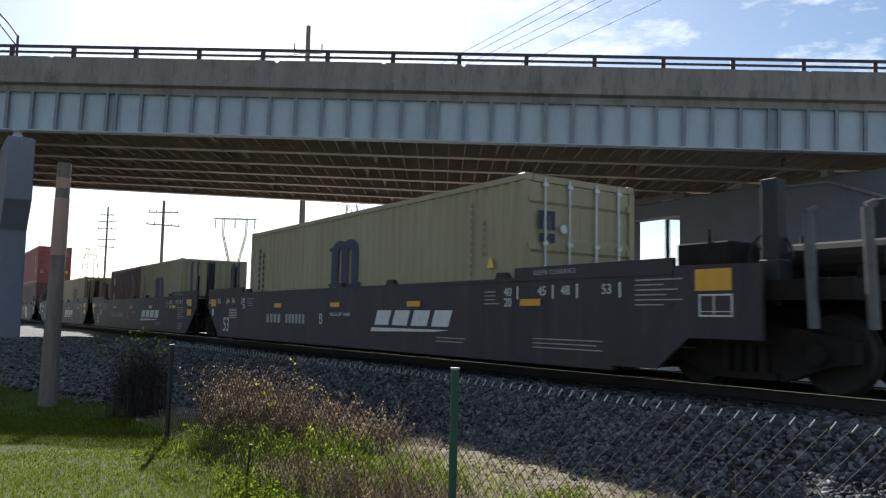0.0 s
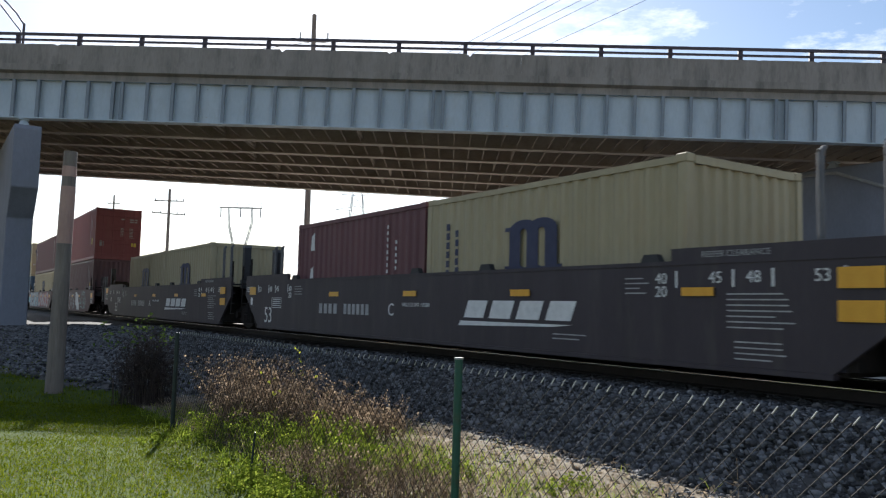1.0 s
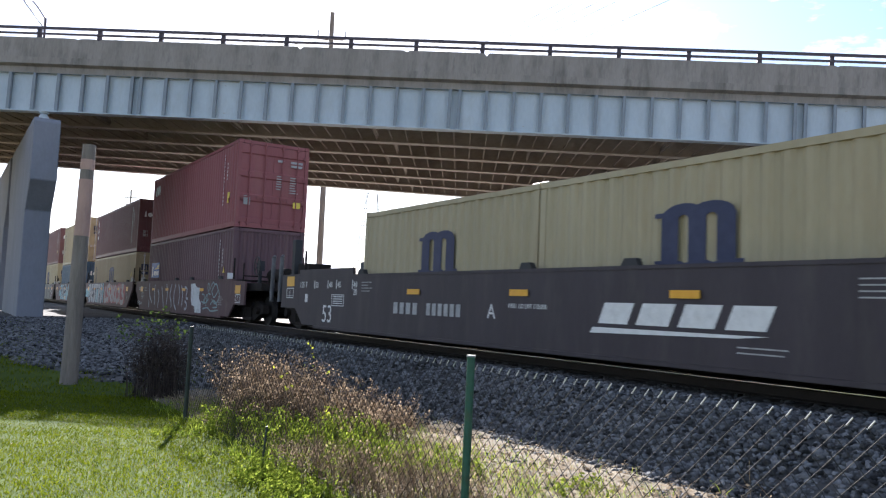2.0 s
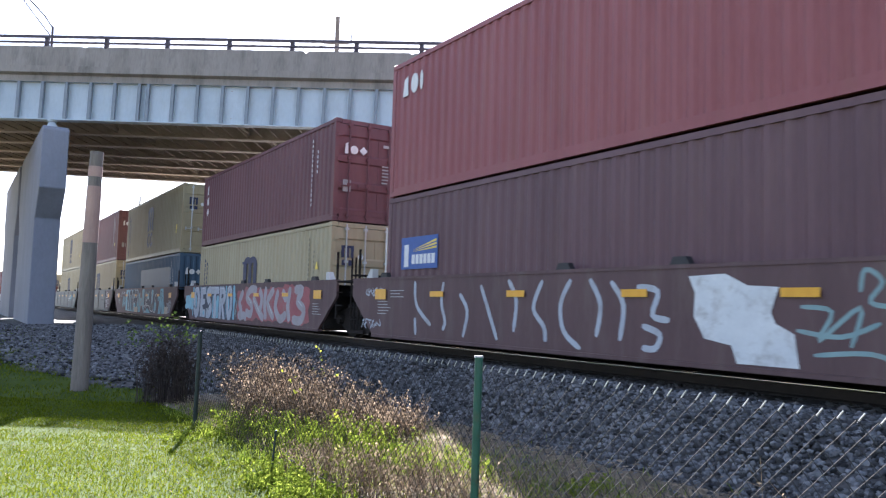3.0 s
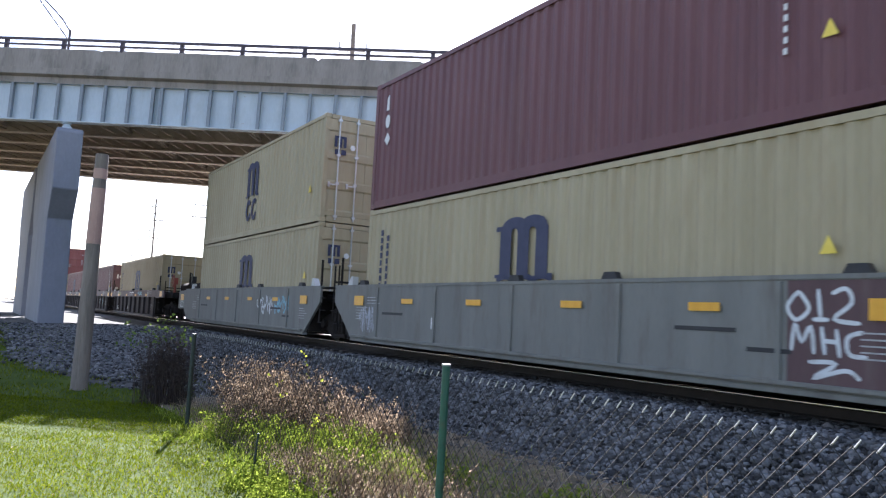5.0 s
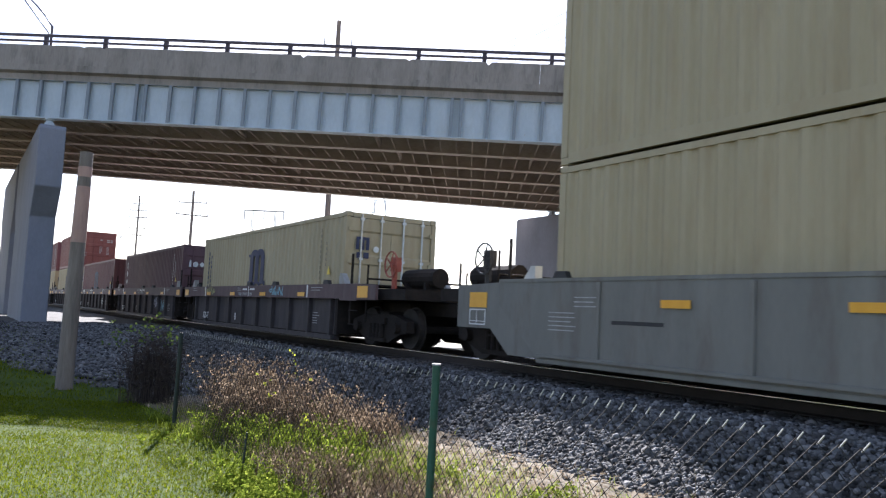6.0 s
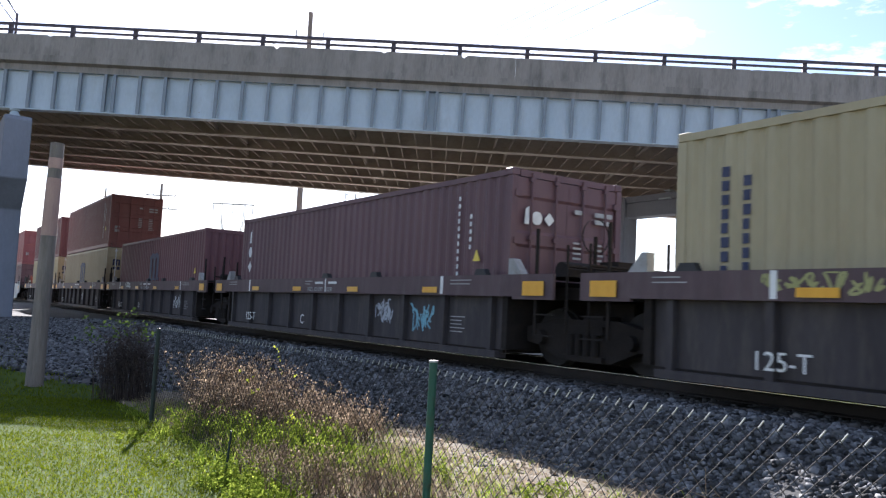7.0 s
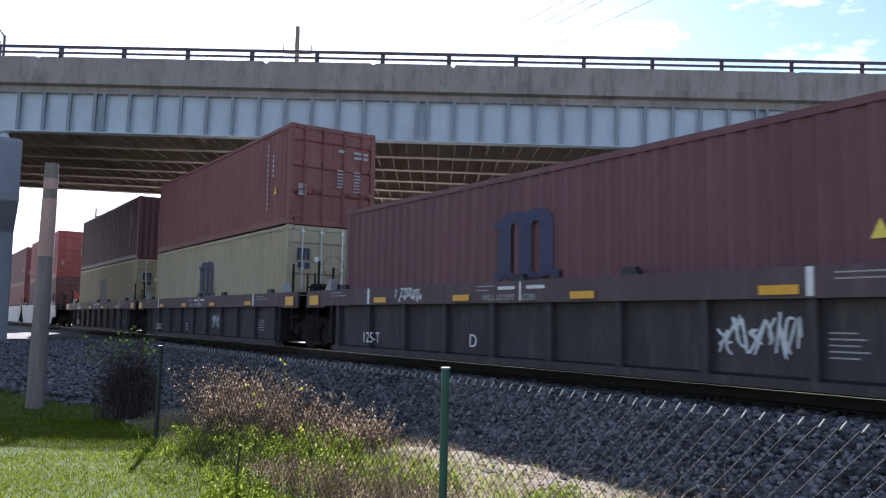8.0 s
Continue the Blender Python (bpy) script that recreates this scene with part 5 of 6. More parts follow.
scrawl(car2, -0.72, -0.4, 0.3, 0.85, "g_teal", 71, 0.035, 5)
# unit with light blue fields and navy shapes edged in white
layer(car3, "g_sky", lambda bm: [panel(bm, p, -1.502) for p in (
    [(-3.75, 0.24), (-0.58, 0.2), (-0.6, 1.2), (-0.75, 1.28), (-3.7, 1.28)], [(-0.5, 0.2), (0.0, 0.2), (0.1, 0.5), (0.4, 0.5), (0.82, 0.19), (0.82, 1.28), (0.35, 1.28), (0.3, 0.9), (-0.1, 0.85), (-0.15, 1.1), (-0.5, 1.1)],
    [(3.75, 0.95), (4.1, 0.95), (4.2, 1.28), (4.7, 1.28), (4.9, 0.8), (5.3, 0.22), (4.6, 0.2), (4.5, 0.6), (4.35, 0.2), (3.85, 0.2), (4.05, 0.75), (3.75, 0.75)])])
layer(car3, "g_navy", lambda bm: [panel(bm, [(0.85, 0.19), (3.7, 0.19), (3.6, 0.5), (3.72, 0.8), (3.5, 1.28), (0.85, 1.28)], -1.502)])
layer(car3, "g_sand", lambda bm: [panel(bm, [(-1.5, 0.44), (-0.62, 0.44), (-0.6, 0.2), (-1.4, 0.2)], -1.507), blob(bm, 5.0, 5.75, 0.2, 0.55, -1.502, r_, 0.25)])
DARK_LINES = [[(-3.1, 1.16), (-3.02, 0.85), (-3.1, 0.5), (-2.85, 0.3)], [(-3.3, 0.85), (-2.85, 0.86)], [(-2.5, 0.28), (-2.56, 1.1), (-2.15, 1.06), (-2.1, 0.7), (-2.0, 0.28)], [(-1.72, 0.26), (-1.8, 1.12), (-1.3, 1.1), (-1.28, 0.8), (-1.6, 0.72)], [(-1.1, 1.1), (-0.8, 1.12), (-0.78, 0.8), (-1.05, 0.78), (-1.0, 0.55), (-0.8, 0.6)]]
strokes(car3, "g_white", DARK_LINES, 0.3, -1.508)
strokes(car3, "g_navy", DARK_LINES, 0.23, -1.514)
strokes(car3, "g_rose", [[(-0.4, 1.1), (-0.3, 0.7), (-0.05, 0.5), (0.2, 0.75), (0.35, 0.5)], [(-0.1, 1.2), (0.0, 0.7), (0.15, 0.4)], [(0.35, 1.2), (0.3, 0.9), (0.5, 0.7)], [(0.4, 1.0), (0.7, 0.6), (0.45, 0.45)]], 0.07, -1.508)
layer(car3, "g_sky", lambda bm: [panel(bm, p, -1.508) for p in ([(1.5, 1.08), (1.9, 1.08), (2.0, 0.84), (1.75, 0.9), (1.48, 0.84)], [(0.9, 0.24), (1.3, 0.3), (1.6, 0.42), (2.1, 0.3), (2.35, 0.2), (0.9, 0.2)], [(2.5, 1.24), (2.8, 1.24), (2.75, 0.7), (2.5, 0.6)], [(3.0, 0.3), (3.35, 0.3), (3.5, 0.6), (3.2, 0.75), (3.05, 0.6)])])
strokes(car3, "g_white", [
    [(1.22, 1.22), (1.28, 0.85), (1.2, 0.55), (1.55, 0.62), (1.7, 0.5)], [(0.86, 0.5), (1.1, 0.52), (1.0, 0.3), (1.35, 0.24)], [(1.25, 0.35), (1.4, 0.5), (2.0, 0.52), (2.4, 0.3)], [(1.45, 1.14), (1.55, 0.95), (1.42, 0.74), (1.75, 0.88), (2.1, 0.74)], [(1.9, 1.2), (1.85, 0.95)],
    [(2.45, 1.24), (2.48, 0.6), (2.25, 0.35), (2.85, 0.3), (2.7, 0.6), (2.85, 1.2)], [(3.5, 1.1), (3.15, 0.9), (3.45, 0.65), (3.4, 0.3), (3.0, 0.26)]], 0.05, -1.514)
strokes(car3, "g_navy", [[(3.85, 0.85), (4.2, 0.8), (4.3, 1.15), (4.55, 1.1), (4.4, 0.85)], [(4.45, 0.75), (4.75, 0.9), (5.1, 0.3)], [(4.2, 0.7), (4.3, 0.3)]], 0.045, -1.509)
scrawl(car3, -4.6, -3.9, 0.35, 0.95, "g_sky", 31, 0.05, 9)
scrawl(car3, -5.0, -4.0, 1.05, 1.2, "g_pale", 35, 0.028, 9)
scrawl(car3, 5.5, 6.2, 0.25, 0.75, "g_pale", 32, 0.03, 9)
scrawl(car3, -6.6, -5.9, 0.95, 1.12, "g_pale", 33, 0.03, 5)
scrawl(car4, -5.7, -5.0, 0.3, 0.9, "g_pale", 43, 0.022, 12)
# hand-sprayed numerals and capitals on the brown end
strokes(car4, "g_white", [
    [(5.08, 1.18), (4.95, 1.02), (5.05, 0.88), (5.2, 1.0), (5.08, 1.18)], [(5.3, 1.2), (5.33, 0.9)], [(5.24, 0.89), (5.42, 0.89)], [(5.45, 1.15), (5.6, 1.2), (5.66, 1.06), (5.48, 0.9), (5.75, 0.86)],
    [(5.0, 0.56), (5.04, 0.84), (5.12, 0.66), (5.22, 0.82), (5.26, 0.54)], [(5.34, 0.82), (5.38, 0.54)], [(5.5, 0.8), (5.54, 0.52)], [(5.36, 0.68), (5.52, 0.67)], [(5.78, 0.78), (5.62, 0.72), (5.64, 0.56), (5.82, 0.54)],
    [(5.2, 0.46), (5.5, 0.46), (5.25, 0.3), (5.6, 0.4), (5.75, 0.32)]], 0.045, -1.502)
scrawl(car5, 2.2, 3.6, 0.5, 1.1, "g_white", 51, 0.045, 14)
scrawl(car5, 3.7, 4.9, 0.6, 1.1, "g_sky", 52, 0.05, 12)
RIBBED = [o for o, q, _, _ in MOVERS if o.name.startswith("well_car") and -225 < q < -150]


def tag(c, x0, x1, z0, z1, material, seed, n=12):
    r = random.Random(seed)

    def b(bm):
        for i in range(n):
            x = x0 + (x1 - x0) * i / n
            ribbon(bm, [(x + (r.random() - 0.3) * 0.2, z0 + (z1 - z0) * r.random()) for _ in range(4)], 0.032, -1.366 if z1 < 1 else -1.503)
    layer(c, material, b, "scrawled spray tag")


tag(RIBBED[0], 1.9, 3.0, 1.04, 1.3, "g_sky", 61)
tag(RIBBED[0], -4.7, -3.45, 1.08, 1.3, "g_olive", 62, 14)
tag(RIBBED[1], 2.2, 2.75, 0.45, 0.9, "g_pale", 63)
tag(RIBBED[1], 3.5, 4.2, 0.35, 0.85, "g_sky", 64)
tag(RIBBED[2], 3.42, 4.45, 0.35, 0.85, "g_white", 65, 14)
tag(RIBBED[2], -3.5, -2.7, 1.04, 1.3, "g_white", 66)
tag(RIBBED[3], 1.0, 1.6, 0.4, 0.8, "g_pale", 67)

# ---------------- wire fence ----------------
FD = Vector((-0.559, 0.829, 0)).normalized()
F0 = Vector((0.11, 5.10, 0))
fence = tagged(new("wire_fence"), "chain-link fence of galvanised wire on green posts", "fence")


def fpos(k, z=0.0, side=0.0):
    """k metres along the fence from the green post."""
    p = F0 + FD * k
    return Vector((p.x + 0.829 * side, p.y + 0.559 * side, z))


def gz(p):
    return ground_z(p.x * U.x + p.y * U.y, p.x * N.x + p.y * N.y)


for k, h, r, m_, lb in ((0.0, 1.285, 0.026, "fence_green", "green painted steel post with a pale cap"), (6.42, 1.2, 0.028, "fence_shaded", "steel post in green paint darkened for shade"), (-6.2, 1.28, 0.026, "fence_green", "green painted steel post")):
    p = fpos(k, 0, -0.035)
    bm = bmesh.new()
    tube(bm, (p.x, p.y, gz(p) - 0.1), (p.x + 0.01, p.y, h), r, sides=14)
    ob = part("fence_post", bm, M[m_], fence, lb, smooth=False)
    bm = bmesh.new()
    tube(bm, (p.x + 0.01, p.y, h), (p.x + 0.01, p.y, h + 0.012), r + 0.004, sides=14)
    part("post_cap", bm, M["midgrey" if m_ == "fence_green" else "fence_shaded"], ob, "metal post cap")
# woven diagonals
PITCH, FH = 0.084, 1.205


def wires(bm, k0, k1):
    r = random.Random(8)
    n = int((k1 - k0) / PITCH)
    run = 1.16
    for i in range(n):
        k = k0 + i * PITCH
        for sgn in (-1, 1):
            sag = 0.012 * math.sin(k * 1.7)
            a = fpos(k, FH + sag, 0.004 * sgn)
            b = fpos(k + sgn * 1.12, FH - run, -0.004 * sgn)
            mid = (a + b) / 2 + Vector((0.829, 0.559, 0)) * 0.05 * math.sin(k * 0.9) + Vector((r.uniform(-0.006, 0.006), 0, r.uniform(-0.01, 0.01)))
            tube(bm, a, mid, 0.0022, sides=3, caps=False)
            tube(bm, mid, b, 0.0022, sides=3, caps=False)
        # twisted barb at the top
        a = fpos(k - 0.004, FH, 0)
        tube(barbs, a, a + FD * -0.028 + Vector((0, 0, 0.036)), 0.004, 0.003, sides=4)


bm, barbs = bmesh.new(), bmesh.new()
wires(bm, -4.8, 6.4)
part("wire_barb", barbs, M["barb"], fence, "bright twisted wire ends along the top", kind="stuff")
part("wire_mesh", bm, M["wire"], fence, "woven diamond wire mesh with barbed top", kind="stuff")
bm = bmesh.new()
for h in (0.08,):
    a, b = fpos(-4.8, h), fpos(6.4, h)
    tube(bm, a, b, 0.0025, sides=4)
part("tension_wire", bm, M["wire"], fence)
# short dark stake by the fence
p = fpos(3.0, 0, -0.25)
bm = bmesh.new()
tube(bm, (p.x, p.y, -0.1), (p.x + 0.03, p.y + 0.02, 0.42), 0.012, 0.010, sides=7)
stake = new("stake", finish(bm, "stake", M["fence_shaded"]))
tagged(stake, "short dark leaning wooden stake by the fence", "stake")

# ---------------- wooden pole with pinkish wrap ----------------
pp = Vector((-6.67, 13.68, 0.0))
pole = tagged(new("timber_pole"), "weathered round timber pole with pinkish wrap bands", "pole")
pole.location = pp
lean = Vector((0.05, 0, 4.19))
for nm, f0, f1, mm, rr, lb in (("lower_shaft", -0.05, 0.615, "polewood", 0.0, ""), ("wrap", 0.6155, 0.853, "poleband", 0.004, "faded pinkish wrap"), ("shaft_band", 0.8535, 0.893, "polewood", 0.0, ""), ("wrap", 0.8935, 0.937, "poleband", 0.004, "faded pinkish wrap"), ("top", 0.9375, 1.0, "polewood", 0.0, "")):
    bm = bmesh.new()
    tube(bm, lean * f0, lean * f1, 0.145 - 0.035 * f0 + rr, 0.145 - 0.035 * f1 + rr, sides=18)
    part(nm, bm, M[mm], pole, lb)

# ---------------- far poles, towers and cables ----------------
def utility_pole(x, y, z1, arms, label, r=0.16, brackets=False):
    u = tagged(new("utility_pole"), label, "utility pole", "utility poles")
    u.location = (x, y, 0.2)
    bm = bmesh.new()
    tube(bm, (0, 0, -0.3), (0, 0, z1), r * 1.2, r * 0.8, sides=10)
    part("shaft", bm, M["polewood"], u)
    for z, w, tilt in arms:
        bm = bmesh.new()
        tube(bm, (-w, 0, z + tilt), (w, 0, z - tilt), 0.06, sides=5)
        a = part("crossarm", bm, M["polewood"], u)
        for sx in (-0.95, -0.5, 0.5, 0.95):
            bm = bmesh.new()
            tube(bm, (w * sx, 0, z - tilt * sx), (w * sx, 0, z + 0.22 - tilt * sx), 0.05, sides=5)
            part("insulator", bm, M["farsteel"], a)
    return u


utility_pole(-28.4, 80, 12.9, ((11.7, 1.5, 0), (10.4, 1.7, 0.1)), "wooden utility pole with two crossarms")
utility_pole(-46.8, 110, 16.2, ((15.05, 0.9, 0), (14.1, 1.25, 0), (13.1, 1.3, 0), (11.6, 1.25, 0), (10.6, 1.1, 0.1)), "tall wooden utility pole with five crossarms", 0.14)
up = utility_pole(-9.84, 54.9, 22.0, ((20.05, 0.9, 0.02),), "tall grey steel pole rising behind the bridge", 0.19)
bm = bmesh.new()
for xx in (-0.95, 1.0):
    tube(bm, (xx, 0, 20.0), (xx, 0, 20.7), 0.05, sides=6)
part("antenna", bm, M["farsteel"], up, "small upright antennas", kind="stuff")


def lattice_tower(x, y, h, w, label):
    t = tagged(new("transmission_tower"), label, "transmission tower", "transmission towers")
    t.location = (x, y, 0.2)
    r = 0.085
    bm = bmesh.new()
    n = 7
    prev = None
    for i in range(n + 1):
        f = i / n
        hw = w * (1 - 0.78 * f ** 0.7) / 2
        cs = [Vector((sx * hw, sy * hw, h * f)) for sx, sy in ((-1, -1), (1, -1), (1, 1), (-1, 1))]
        if prev:
            for a in range(4):
                tube(bm, prev[a], cs[a], r, sides=3)
                tube(bm, prev[a], cs[(a + 1) % 4], r * 0.6, sides=3)
                tube(bm, cs[a], prev[(a + 1) % 4], r * 0.6, sides=3)
        prev = cs
    part("lattice", bm, M["farsteel"], t)
    for f, aw in ((0.72, 0.62), (0.86, 0.5), (0.99, 0.36)):
        bm = bmesh.new()
        z = h * f
        for sx in (-1, 1):
            tube(bm, (0, 0, z + 0.9), (sx * w * aw, 0, z), r * 0.8, sides=3)
            tube(bm, (0, 0, z - 0.3), (sx * w * aw, 0, z), r * 0.8, sides=3)
            tube(bm, (sx * w * aw, 0, z), (sx * w * aw, 0, z - 1.6), r * 0.7, sides=3)
        part("crossarm", bm, M["farsteel"], t)
    return t


def waist_tower(x, y, h, w, label):
    """Wide-topped tower with a V waist."""
    t = tagged(new("transmission_tower"), label, "transmission tower", "transmission towers")
    t.location = (x, y, 0.2)
    r = 0.12
    bm = bmesh.new()
    for sy in (-0.6, 0.6):
        pts = [(-w * 0.22, 0), (-w * 0.1, h * 0.5), (-w * 0.32, h * 0.80), (-w * 0.32, h * 0.95), (w * 0.32, h * 0.95), (w * 0.32, h * 0.80), (w * 0.1, h * 0.5), (w * 0.22, 0)]
        for a, b in zip(pts, pts[1:]):
            tube(bm, (a[0], sy, a[1]), (b[0], sy, b[1]), r, sides=3)
        for i in range(6):
            f0, f1 = i / 6, (i + 1) / 6
            for sx in (-1, 1):
                x0, x1 = w * (0.22 - 0.12 * f0), w * (0.22 - 0.12 * f1)
                tube(bm, (sx * x0, sy, h * 0.5 * f0), (-sx * x1, sy, h * 0.5 * f1), r * 0.6, sides=3)
                xa, xb = w * (0.1 + 0.22 * f0), w * (0.1 + 0.22 * f1)
                tube(bm, (sx * xa, sy, h * (0.5 + 0.3 * f0)), (sx * (xb - w * 0.06), sy, h * (0.5 + 0.3 * f1)), r * 0.5, sides=3)
        k = 14
        for i in range(k):
            x0, x1 = -w * 0.6 + w * 1.2 * i / k, -w * 0.6 + w * 1.2 * (i + 1) / k
            tube(bm, (x0, sy, h * 0.95), (x1, sy, h * (1.0 if i % 2 else 0.95)), r * 0.5, sides=3)
        tube(bm, (-w * 0.6, sy, h * 0.95), (w * 0.6, sy, h * 0.95), r, sides=3)
    part("lattice", bm, M["farsteel"], t)
    for sx in (-0.55, 0.0, 0.55):
        bm = bmesh.new()
        tube(bm, (w * sx, 0, h * 0.94), (w * sx, 0, h * 0.86), 0.14, sides=5)
        part("insulator", bm, M["farsteel"], t)
    return t


waist_tower(-47.5, 180, 24.6, 8.2, "grey steel lattice transmission tower with a wide arm")
lattice_tower(-111, 250, 22, 9.0, "far grey steel lattice transmission tower")
lattice_tower(-21.5, 185, 28, 10.0, "grey steel lattice transmission tower")


def cable(a, b, sag, r=0.03):
    c = tagged(new("overhead_cable"), "thin dark overhead power cable", "cable", "overhead cables")
    bm = bmesh.new()
    prev = None
    for i in range(13):
        f = i / 12
        p = Vector(a).lerp(Vector(b), f) - Vector((0, 0, sag * 4 * f * (1 - f)))
        if prev:
            tube(bm, prev, p, r, sides=3, caps=False)
        prev = p
    part("strand", bm, M["black"], c)


for i, (x0, x1) in enumerate(((4, 12), (5.6, 14), (7.4, 17), (9.5, 19), (14, 24))):
    cable((x0 - 14, 90, 26 + i * 0.3), (x1 + 16, 40, 32 + i * 0.4), 0.6, 0.022)
cable((-38, 70, 22.5), (-9.84, 54.9, 20.25), 0.4, 0.02)
for i in range(3):
    cable((26, 62, 17.2 + i * 0.35), (60, 50, 24 + i * 0.4), 0.5, 0.02)

# street lamp on the bridge
lamp = tagged(new("street_lamp"), "slim dark street lamp arm standing on the bridge", "street lamp")
lp = front @ Vector((-17.15, 0.5, 0))
lamp.location = lp
bm = bmesh.new()
tube(bm, (0, 0, -0.5), (0, 0, 0.95), 0.05, sides=8)
part("post", bm, M["railing"], lamp)
bm = bmesh.new()
prev = Vector((0, 0, 0.9))
for i in range(1, 9):
    f = i / 8
    p = Vector((-2.6 * f, 0, 0.9 + 2.4 * f ** 0.8))
    tube(bm, prev, p, 0.035, sides=6)
    prev = p
prev = Vector((0, 0, 0.5))
for i in range(1, 7):
    f = i / 6
    p = Vector((-1.9 * f, 0, 0.5 + 2.3 * f))
    tube(bm, prev, p, 0.03, sides=6)
    prev = p
part("arm", bm, M["railing"], lamp)


# ---------------- loose stones of the ballast bank ----------------
def stuff_mesh(name, verts, faces, material, smooth_=False):
    me = bpy.data.meshes.new(name)
    me.from_pydata(verts, [], faces)
    me.materials.append(material)
    return me


# oily stones darkened further: the train's contact shade is in their colour
M["stone_contact_shade"] = mat("oily_shaded_ballast_stone", (0.035, 0.032, 0.03), (0.08, 0.074, 0.068), 0.8, 0, 5, 40, 0.35, island=0.4)
rs = np.random.RandomState(4)
PHI = (1 + 5 ** 0.5) / 2
ICO = np.array([(-1, PHI, 0), (1, PHI, 0), (-1, -PHI, 0), (1, -PHI, 0), (0, -1, PHI), (0, 1, PHI), (0, -1, -PHI), (0, 1, -PHI), (PHI, 0, -1), (PHI, 0, 1), (-PHI, 0, -1), (-PHI, 0, 1)]) / math.hypot(1, PHI)
ICOF = np.array([(0, 11, 5), (0, 5, 1), (0, 1, 7), (0, 7, 10), (0, 10, 11), (1, 5, 9), (5, 11, 4), (11, 10, 2), (10, 7, 6), (7, 1, 8), (3, 9, 4), (3, 4, 2), (3, 2, 6), (3, 6, 8), (3, 8, 9), (4, 9, 5), (2, 4, 11), (6, 2, 10), (8, 6, 7), (9, 8, 1)])


def stones(name, s0, s1, n0, n1, count, r0, r1, keep, label, material="stone"):
    V, F = [], []
    k = 0
    while k < count:
        s, n = rs.uniform(s0, s1), rs.uniform(n0, n1)
        if rs.rand() > keep(s, n):
            count -= 1
            continue
        p = at(s, n)
        r = rs.uniform(r0, r1) * (1.5 if rs.rand() < 0.07 else 1)
        v = ICO * (1 + rs.uniform(-0.28, 0.28, (12, 1))) * np.array([1, rs.uniform(0.6, 1), rs.uniform(0.5, 0.85)])
        a = rs.uniform(0, 6.28)
        b = rs.uniform(-0.5, 0.5)
        ca, sa, cb, sb = math.cos(a), math.sin(a), math.cos(b), math.sin(b)
        R = np.array([[ca, -sa, 0], [sa, ca, 0], [0, 0, 1]]) @ np.array([[1, 0, 0], [0, cb, -sb], [0, sb, cb]])
        V.append(v @ R.T * r + np.array([p.x, p.y, ground_z(s, n) + r * rs.uniform(0.0, 0.5)]))
        F.append(ICOF + 12 * len(V) - 12)
        k += 1
    me = bpy.data.meshes.new(name)
    V, F = np.concatenate(V), np.concatenate(F)
    me.vertices.add(len(V))
    me.vertices.foreach_set("co", V.astype(np.float32).ravel())
    me.loops.add(len(F) * 3)
    me.loops.foreach_set("vertex_index", F.astype(np.int32).ravel())
    me.polygons.add(len(F))
    me.polygons.foreach_set("loop_start", np.arange(0, len(F) * 3, 3, dtype=np.int32))
    me.update(calc_edges=True)
    me.materials.append(M[material])
    return tagged(new(name, me), label, "gravel", kind="stuff")


def bank(s, n):
    return smooth(toe(s) - 0.45, toe(s) + 0.35, n) * 0.97 + 0.03


stones("ballast_stones", -11, 3, 3.3, 7.6, 52000, 0.017, 0.040, bank, "grey crushed ballast stones on the bank")
stones("ballast_stones", -32, -11, 0.8, 7.6, 34000, 0.026, 0.050, lambda s, n: smooth(toe(s) - 0.4, toe(s) + 0.6, n), "grey crushed ballast stones farther along")
stones("ballast_stones", -14, 3, 7.5, 10.6, 6000, 0.025, 0.045, lambda s, n: 1.0, "dark oily ballast stones between the rails, contact shade painted in", "stone_contact_shade")

# ---------------- grass and weeds ----------------
def leafy(name, base, tip, rough=0.6, island=0.35, trans=0.45):
    m, n, l, p = principled(name)
    g = n.new("ShaderNodeNewGeometry")
    mixc = n.new("ShaderNodeMix")
    mixc.data_type = "RGBA"
    mixc.inputs["A"].default_value, mixc.inputs["B"].default_value = (*base, 1), (*tip, 1)
    l.new(g.outputs["Random Per Island"], mixc.inputs["Factor"])
    l.new(mixc.outputs["Result"], p.inputs["Base Color"])
    p.inputs["Roughness"].default_value = rough
    p.inputs["Specular IOR Level"].default_value = 0.0
    tr = n.new("ShaderNodeBsdfTranslucent")
    l.new(mixc.outputs["Result"], tr.inputs["Color"])
    ms = n.new("ShaderNodeMixShader")
    ms.inputs["Fac"].default_value = trans
    l.new(p.outputs["BSDF"], ms.inputs[1])
    l.new(tr.outputs["BSDF"], ms.inputs[2])
    l.new(ms.outputs["Shader"], n["Material Output"].inputs["Surface"])
    return m


M["grass"] = leafy("lawn_grass", (0.05, 0.078, 0.004), (0.148, 0.172, 0.010), rough=0.8, trans=0.5)
M["weedleaf"] = leafy("weed_leaf", (0.085, 0.14, 0.014), (0.32, 0.37, 0.055), trans=0.58)
M["sprout"] = leafy("yellow_green_sprout", (0.25, 0.30, 0.03), (0.42, 0.44, 0.06))
M["drystem"] = leafy("dry_stem", (0.12, 0.09, 0.066), (0.30, 0.23, 0.17), trans=0.4)
M["dryleaf"] = leafy("dry_leaf", (0.14, 0.102, 0.066), (0.40, 0.305, 0.21), trans=0.55)
M["straw"] = leafy("dry_straw", (0.15, 0.115, 0.078), (0.40, 0.32, 0.225), trans=0.4)
M["darktwig"] = leafy("dark_twig", (0.04, 0.032, 0.03), (0.10, 0.08, 0.07), trans=0.05)
